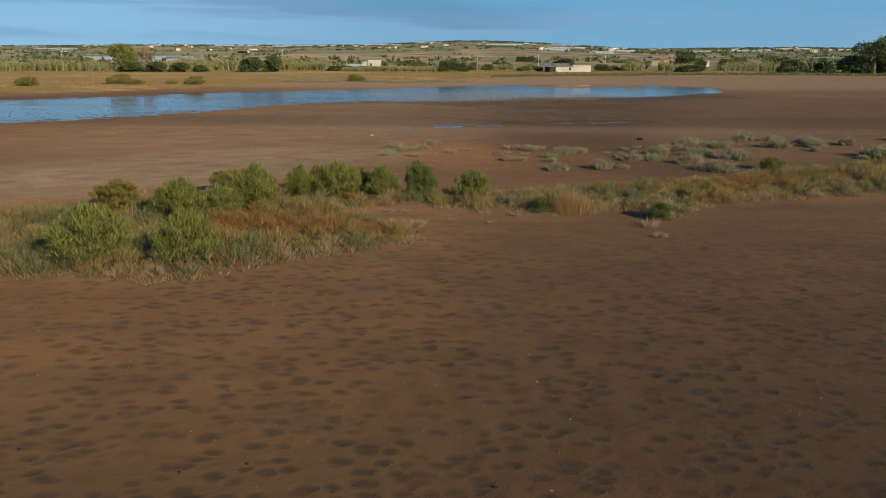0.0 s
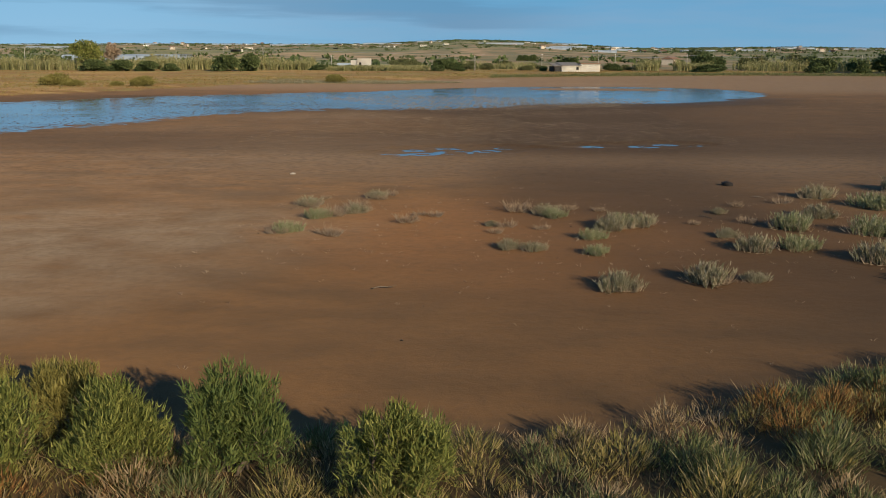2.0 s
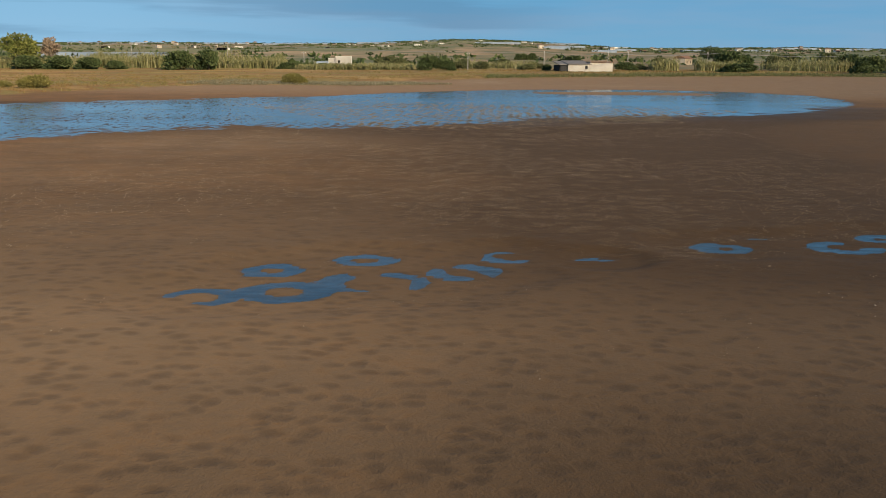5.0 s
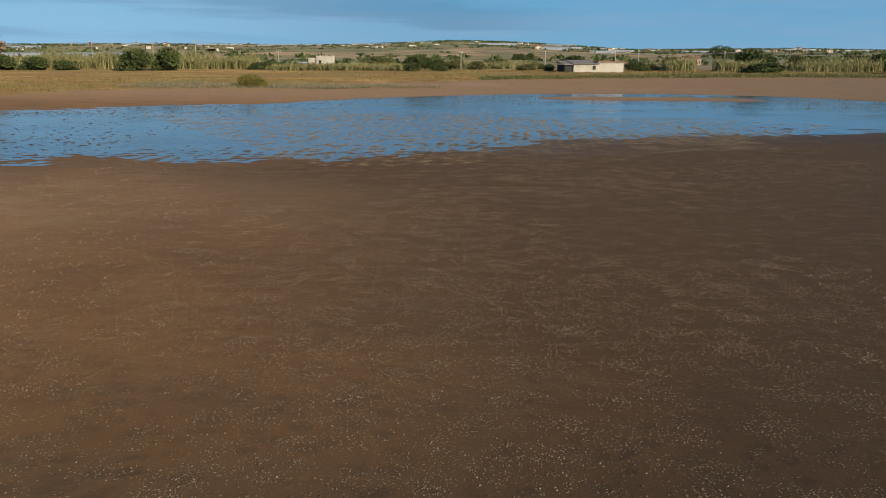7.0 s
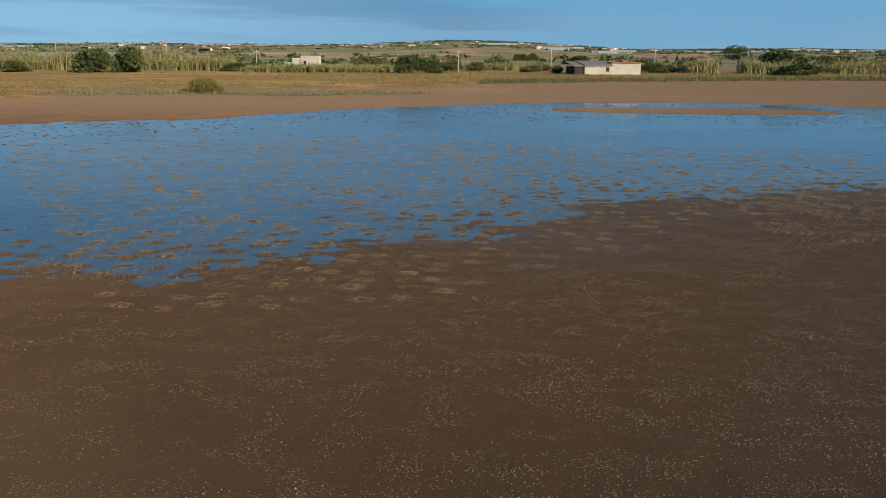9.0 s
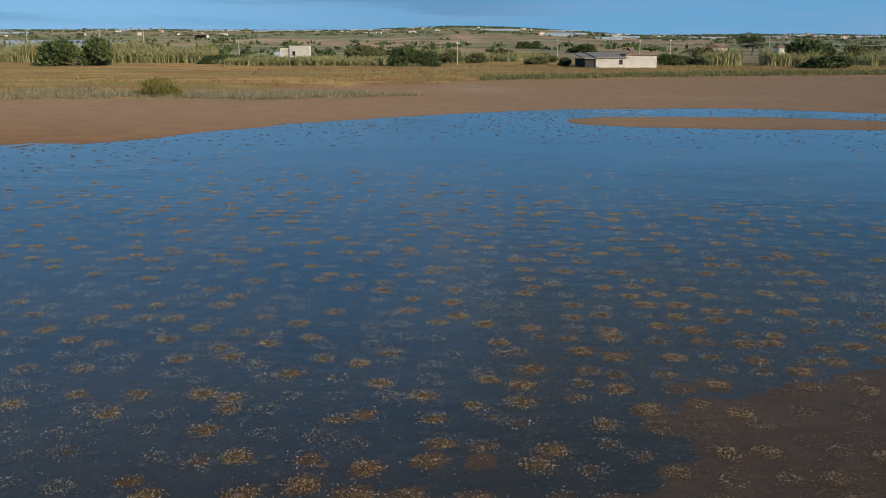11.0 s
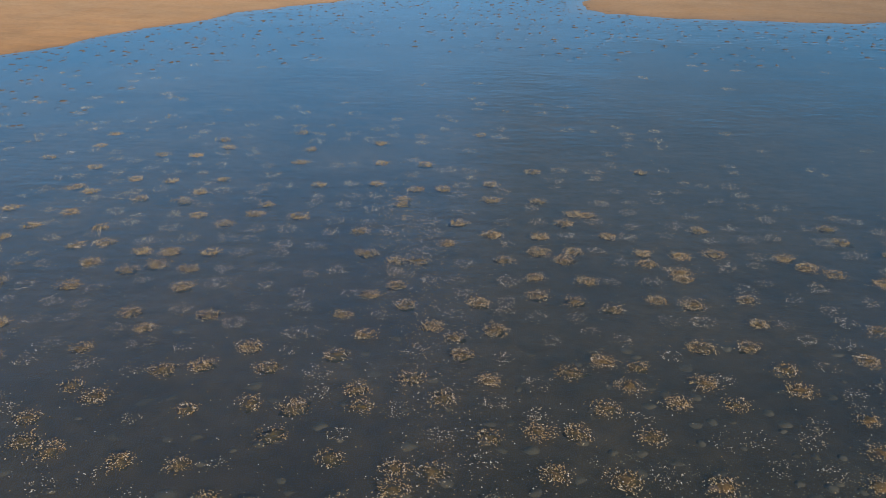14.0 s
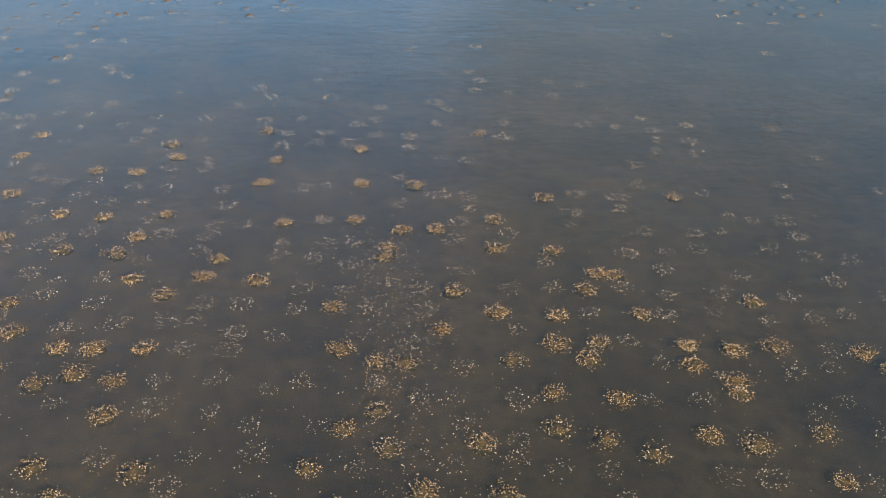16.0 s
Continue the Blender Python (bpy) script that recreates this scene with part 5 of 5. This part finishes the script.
for x, y, s, tall in ((-4.5, 368, 0.85, 0.85), (1.5, 372, 0.7, 0.8), (8, 400, 0.9, 0.8), (16, 362, 0.7, 0.6), (20, 392, 0.6, 0.9), (52, 372, 0.8, 0.6), (60, 378, 1.0, 0.6), (-180, 400, 1.3, 0.8), (-160, 395, 1.0, 0.8), (104, 405, 1.2, 0.9), (112, 420, 1.4, 0.9),
                      (-30, 420, 1.0, 0.8), (-40, 455, 1.3, 0.7), (130, 425, 1.4, 1.0), (190, 420, 1.8, 1.0), (68, 420, 1.2, 0.8), (-205, 330, 1.2, 0.7)):
    put(bush_scrub, x, y, x * 0.9, s, 0.2, tall)
for x, y, s, tall in ((-32.7, 252.6, 1.0, 1.0), (-30.3, 252.2, 0.75, 1.05), (-83.8, 214, 1.35, 0.9), (-78.5, 212, 0.9, 0.7), (-64.9, 213, 1.1, 0.9), (-70, 214, 0.7, 0.7), (-98, 200, 1.2, 0.9), (-105, 196, 1.3, 1.0)):
    put(bush_shore, x, y, x, s, 0.05, tall)


for q in (bush_dark, bush_scrub, bush_shore):
    remove(q)


def make_tree(name, x, y, height, spread, leaf, seed, label, dense=4200):
    """A tall tree: tapered trunk with limbs and an uneven crown."""
    top = tagged(new(name), label, "tree")
    r = np.random.default_rng(seed)
    p, d, cs = crown_points(dense, spread, height, 16, 0.36, seed)
    v, f = sprigs(p, d + r.normal(size=d.shape) * 0.6, 0.75 * r.uniform(0.6, 1.3, len(p)), 0.20)
    part("crown", mesh_of("crown", v, f, leaf), top)
    fork = np.array([0.1 * spread * 0.2, 0, height * 0.32])
    ch = [tube([(0, 0, -0.2), fork * 0.5 + np.array([0.1, 0, 0]), fork], [0.05 * height, 0.04 * height, 0.03 * height], 7)]
    for c in cs:
        ch.append(tube([fork, (fork + c) / 2 + r.normal(size=3) * 0.3, c], [0.02 * height, 0.012 * height, 0.004 * height], 5))
    v, f = joined(ch)
    part("trunk", mesh_of("trunk", v, f, M_BARK), top)
    top.location = (x, y, float(land_z(x, y)))
    return top


make_tree("eucalyptus_tree", -138, 346, 10.5, 12, M_LEAF, 51, "tall olive-yellow tree above the reeds")
make_tree("eucalyptus_tree", -129, 348, 10.0, 6, M_TWIG, 52, "half-bare dry brown tree above the reeds", 1300)
make_tree("eucalyptus_tree", 140, 339, 16, 14, M_BUSH_DARK, 53, "tall dark tree at the field's edge")
make_tree("eucalyptus_tree", 152, 343, 21, 14, M_BUSH_DARK, 54, "tall dark tree at the field's edge")
make_tree("pine_tree", 114, 548, 10, 12, M_BUSH_DARK, 55, "dark flat-topped pine beside a farmhouse", 2600)


# ---------------------------------------------------------------- buildings
def front_wall(w, d, h, openings, mat, t=0.3):
    """One wall slab with openings cut through: (x, z, width, height)."""
    bm = bmesh.new()
    xs = sorted({-w / 2, w / 2, *(o[0] - o[2] / 2 for o in openings), *(o[0] + o[2] / 2 for o in openings)})
    zs = sorted({-1.0, h, *(o[1] for o in openings), *(o[1] + o[3] for o in openings)})
    grid = {(x, z): bm.verts.new((x, -d / 2 + t, z)) for x in xs for z in zs}
    for x0, x1 in zip(xs, xs[1:]):
        for z0, z1 in zip(zs, zs[1:]):
            mx, mz = (x0 + x1) / 2, (z0 + z1) / 2
            if not any(abs(mx - o[0]) < o[2] / 2 and o[1] < mz < o[1] + o[3] for o in openings):
                bm.faces.new([grid[q] for q in ((x0, z0), (x1, z0), (x1, z1), (x0, z1))])
    bmesh.ops.solidify(bm, geom=bm.faces[:], thickness=-t)
    return bm_mesh("front_wall", bm, mat)


def building(name, w, d, h, roof, openings, wall_mat, roof_mat, label, pitch=1.2, over=0.3, category="building"):
    """A small building; roof: flat, shed or gable."""
    top = tagged(new(name), label, category)
    t = 0.3
    part("front_wall", front_wall(w, d, h, openings, wall_mat, t), top)
    for nm, lo, hi in (("back_wall", (-w / 2, d / 2 - t, -1.0), (w / 2, d / 2, h)), ("side_wall", (-w / 2, -d / 2 + t, -1.0), (-w / 2 + t, d / 2 - t, h)), ("side_wall", (w / 2 - t, -d / 2 + t, -1.0), (w / 2, d / 2 - t, h))):
        bm = bmesh.new()
        box(bm, lo, hi)
        part(nm, bm_mesh(nm, bm, wall_mat), top)
    bm = bmesh.new()
    if roof == "gable":
        v = [bm.verts.new(q) for q in ((-w / 2 - over, -d / 2 - over, h), (w / 2 + over, -d / 2 - over, h), (w / 2 + over, d / 2 + over, h), (-w / 2 - over, d / 2 + over, h), (-w / 2 - over, 0, h + pitch), (w / 2 + over, 0, h + pitch))]
        for q in ((0, 1, 5, 4), (2, 3, 4, 5), (0, 4, 3), (1, 2, 5), (3, 2, 1, 0)):
            bm.faces.new([v[i] for i in q])
    else:
        lift = pitch if roof == "shed" else 0.0
        v = [bm.verts.new(q) for q in ((-w / 2 - over, -d / 2 - over, h), (w / 2 + over, -d / 2 - over, h), (w / 2 + over, d / 2 + over, h + lift), (-w / 2 - over, d / 2 + over, h + lift))]
        u = [bm.verts.new(q.co + Vector((0, 0, 0.18))) for q in v]
        bm.faces.new(v[::-1])
        bm.faces.new(u)
        for i in range(4):
            bm.faces.new((v[i], v[(i + 1) % 4], u[(i + 1) % 4], u[i]))
    part("roof", bm_mesh("roof", bm, roof_mat), top)
    for o in openings:
        bm = bmesh.new()
        box(bm, (o[0] - o[2] / 2, -d / 2 + 0.16, o[1]), (o[0] + o[2] / 2, -d / 2 + 0.24, o[1] + o[3]))
        pane = part("window" if o[1] > 0 else "door", bm_mesh("window", bm, M_DARK), top, "dark opening in the wall")
        if o[1] > 0:
            bm = bmesh.new()
            box(bm, (o[0] - o[2] / 2 - 0.08, -d / 2 - 0.07, o[1] - 0.09), (o[0] + o[2] / 2 + 0.08, -d / 2 + 0.155, o[1] - 0.004), 0.01)
            part("window_sill", bm_mesh("window_sill", bm, M_ROOF_GREY), pane, "grey stone sill")
    return top


def stand(ob, x, y, turn=0.0, size=1.0, sink=0.0):
    ob.matrix_basis = Matrix.Translation((x, y, float(land_z(x, y)) - sink)) @ Matrix.Rotation(turn, 4, "Z") @ Matrix.Diagonal((size, size, size, 1))
    return ob


shed_turn = math.atan2(6.9, 13.3) * 0.55
stand(building("farm_shed", 6.5, 6.0, 2.0, "shed", ((2.2, 0.75, 0.75, 0.9),), M_WALL, M_ROOF_GREY, "low whitewashed farm shed with a grey-brown sloping roof", 0.9), 29.8, 341.9, shed_turn)
stand(building("farm_shed", 6.9, 6.0, 2.6, "flat", (), M_WALL, M_ROOF_TILE, "plain whitewashed farm shed joined to a lower one", 0.3, 0.15), 36.3, 343.7, shed_turn)
# added block for the gable end in tree shadow, shade painted as dark walls
stand(building("farm_shed", 2.4, 5.6, 1.8, "shed", ((0.0, -0.5, 1.9, 2.1),), M_CLOD_AND_SHADE, M_ROOF_GREY, "dark end block of a farm shed, shade put into its wall colour", 0.9), 25.4, 340.8, shed_turn)
stand(building("ruined_hut", 5.6, 5.0, 3.6, "flat", ((-1.5, 1.2, 0.8, 1.1),), M_WALL, M_WALL, "roofless whitewashed hut among reeds", 0.2, 0.02), -48.9, 405, 0.1)
stand(building("ruined_hut", 2.6, 4.0, 2.9, "flat", (), M_WALL, M_WALL, "low broken white wall beside a hut", 0.2, 0.02), -53.0, 404.8, 0.1)
stand(building("farmhouse", 13, 9, 4.2, "gable", ((-3, 1.2, 1.0, 1.4), (3, 1.2, 1.0, 1.4)), M_WALL_CREAM, M_ROOF_TILE, "farmhouse with a pitched clay-tile roof", 2.2), 99, 548, 1.0, 0.75)
stand(building("farmhouse", 8, 7, 5.4, "gable", ((-2, 1.2, 1.0, 1.4), (2, 3.4, 1.0, 1.2)), M_WALL, M_ROOF_TILE, "white two-storey farmhouse among shrubs", 1.2), 118, 520, 0.3, 0.6)

FARM = [building("farmhouse", 11, 8, 3.6, "gable", ((-3, 1.0, 1.1, 1.4), (0, 0.0, 1.2, 2.1), (3, 1.0, 1.1, 1.4)), M_WALL, M_ROOF_TILE, "small white farmhouse on the far slope", 1.5),
        building("farmhouse", 15, 9, 3.4, "flat", ((-5, 1.0, 1.2, 1.4), (0, 1.0, 1.2, 1.4), (5, 1.0, 1.2, 1.4)), M_WALL, M_WALL_CREAM, "flat-roofed white farm building on the far slope", 0.2, 0.1),
        building("farmhouse", 10, 9, 6.2, "gable", ((-3, 1.0, 1.1, 1.4), (3, 1.0, 1.1, 1.4), (-3, 4.0, 1.1, 1.4), (3, 4.0, 1.1, 1.4)), M_WALL_CREAM, M_ROOF_TILE, "two-storey cream farmhouse on the far slope", 1.6)]
for k in range(95):
    u = spot.random()
    a = spot.uniform(-0.62, 0.48)
    y = 1100 + 1850 * u ** 0.6
    if k % 3 == 0:
        a, y = spot.uniform(0.13, 0.48), spot.uniform(1500, 2900)
    if k % 7 == 0:
        a, y = spot.uniform(-0.60, -0.12), spot.uniform(2500, 2960)
    x = a * y
    ob = copy_thing(FARM[k % 3], Matrix.Translation((x, y, float(land_z(x, y)))) @ Matrix.Rotation(spot.uniform(-0.6, 0.6), 4, "Z") @ Matrix.Scale(spot.uniform(0.55, 0.95), 4))
    tagged(ob, group="farmhouses on the slope")
for q in FARM:
    remove(q)


def greenhouse(x, y, spans, length, width, turn, size=1.0):
    top = tagged(new("greenhouse"), "long pale plastic-covered greenhouse tunnels", "greenhouse", "greenhouses on the plain")
    a = np.linspace(0, math.pi, 8)
    v = np.array([[s * length / 2, -math.cos(t) * width / 2, 1.4 + math.sin(t) * 1.9] for s in (-1, 1) for t in a])
    v = np.concatenate([v, [[s * length / 2, e * width / 2, -1.0] for s in (-1, 1) for e in (-1, 1)]])
    f = [(i, i + 1, i + 9, i + 8) for i in range(7)] + [(16, 0, 8, 18), (17, 19, 15, 7)]
    me = mesh_of("tunnel", v, f, M_PLASTIC)
    bm = bmesh.new()
    bm.from_mesh(me)
    bmesh.ops.holes_fill(bm, edges=bm.edges)
    bm.to_mesh(me)
    bm.free()
    for k in range(spans):
        q = part("tunnel", me, top)
        q.location.y = (k - spans / 2) * width * 1.02
    return stand(top, x, y, turn, size)


greenhouse(-262, 660, 5, 60, 8, 0.05)
greenhouse(-250, 700, 4, 46, 8, 0.05)
greenhouse(-66, 470, 2, 22, 6, 0.0, 0.5)
for x, y, n, l, t in ((70, 2250, 9, 260, -0.06), (210, 2200, 8, 200, -0.08), (-480, 2850, 7, 420, 0.0), (-720, 2750, 7, 300, 0.0), (-1050, 2600, 6, 320, 0.0), (-1450, 2650, 6, 300, 0.0), (-300, 2880, 6, 260, 0.02), (430, 1900, 5, 160, 0.0), (240, 2700, 6, 240, 0.0),
                      (820, 2500, 5, 220, 0.0), (-820, 1700, 5, 120, 0.0), (-1050, 1500, 6, 150, 0.05), (120, 1500, 4, 120, -0.1)):
    greenhouse(x - 0.3 * l, y, max(n - 3, 3), 0.40 * l, 9, t)
    greenhouse(x + 0.28 * l, y - 60, max(n - 4, 2), 0.30 * l, 9, t)


def utility_pole(x, y, height, turn):
    top = tagged(new("utility_pole"), "tall pale concrete utility pole with a crossarm", "utility pole", "utility poles across the plain")
    v, f = tube([(0, 0, -0.5), (0, 0, height * 0.5), (0, 0, height)], [0.14, 0.12, 0.09], 8)
    part("pole", mesh_of("pole", v, f, M_POLE, smooth=True), top)
    bm = bmesh.new()
    box(bm, (-0.9, -0.06, height - 0.55), (0.9, 0.06, height - 0.42), 0.01)
    arm = part("crossarm", bm_mesh("crossarm", bm, M_POLE), top)
    for s in (-0.8, 0.0, 0.8):
        v, f = tube([(s, 0, height - 0.42), (s, 0, height - 0.2)], [0.05, 0.04], 6)
        part("insulator", mesh_of("insulator", v, f, M_WALL), arm, "pale ceramic insulator")
    return stand(top, x, y, turn)


POLES = [(-240, 388), (-185, 392), (-125, 399), (-108, 408), (-84, 380), (-54, 362), (-1.8, 352), (22.9, 397), (45.7, 404), (49, 376), (80.4, 404), (84, 398), (150, 410), (215, 430)]


def pole_height(k):
    return 8.2 if k < 5 else 5.2 if k in (5, 6) else 6.0


for k, (x, y) in enumerate(POLES):
    utility_pole(x, y, pole_height(k), 1.2 + 0.2 * math.sin(k))


def cable(i, j, sag):
    a, b = POLES[i], POLES[j]
    pts = []
    for k in range(9):
        u = k / 8
        x, y = a[0] + (b[0] - a[0]) * u, a[1] + (b[1] - a[1]) * u
        z = (float(land_z(*a)) + pole_height(i) - 0.4) * (1 - u) + (float(land_z(*b)) + pole_height(j) - 0.4) * u - sag * 4 * u * (1 - u)
        pts.append((x, y, z))
    v, f = tube(pts, [0.035] * 9, 4)
    return tagged(new("power_cable", mesh_of("power_cable", v, f, M_CABLE)), "thin sagging power cable between poles", "cable", "cables between the poles")


for i, j in ((0, 1), (1, 2), (2, 3), (3, 4), (4, 7), (7, 8), (8, 10), (8, 11), (10, 12), (11, 12), (12, 13)):
    cable(i, j, 1.0)


# ---------------------------------------------------------------- trees and scrub of the far slopes
def far_woods():
    r = np.random.default_rng(91)
    n = 8200
    u = r.uniform(0, 1, n)
    y = np.where(u < 0.13, r.uniform(440, 900, n), 900 + 2150 * r.uniform(0, 1, n) ** 0.7)
    a = r.uniform(-0.66, 0.55, n)
    ridge = r.uniform(0, 1, n) < 0.30
    y = np.where(ridge, r.uniform(2880, 3060, n), y)
    x = a * y
    keep = ridge | (wobble(x / 90, y / 160, 92) + 0.5 * wobble(x / 30, y / 60, 93) > -0.1)
    x, y = x[keep], y[keep]
    size = r.uniform(1.0, 3.2, len(x)) * np.where(y > 2200, 1.3, 1.0)
    # each clump: a ragged heap of leaf kites
    per = 8
    cx, cy, cs = np.repeat(x, per), np.repeat(y, per), np.repeat(size, per)
    d = r.normal(size=(len(cx), 3))
    d[:, 2] = np.abs(d[:, 2])
    d /= np.linalg.norm(d, axis=1)[:, None]
    wide = np.repeat(r.uniform(0.8, 3.2, len(x)), per)
    p = np.stack([cx, cy, land_z(cx, cy) + 0.1 * cs], 1) + d * (cs * r.uniform(0.5, 1.0, len(cx)))[:, None] * np.stack([wide, np.ones(len(cx)), np.full(len(cx), 0.95)], 1)
    v, f = sprigs(p, d + r.normal(size=d.shape) * 0.5, 1.2 * cs, 0.42 * cs)
    return tagged(new("far_woods", mesh_of("far_woods", v, f, M_BUSH_DARK)), "scattered dark trees and hedges on the far slopes", "woods", kind="stuff")


far_woods()
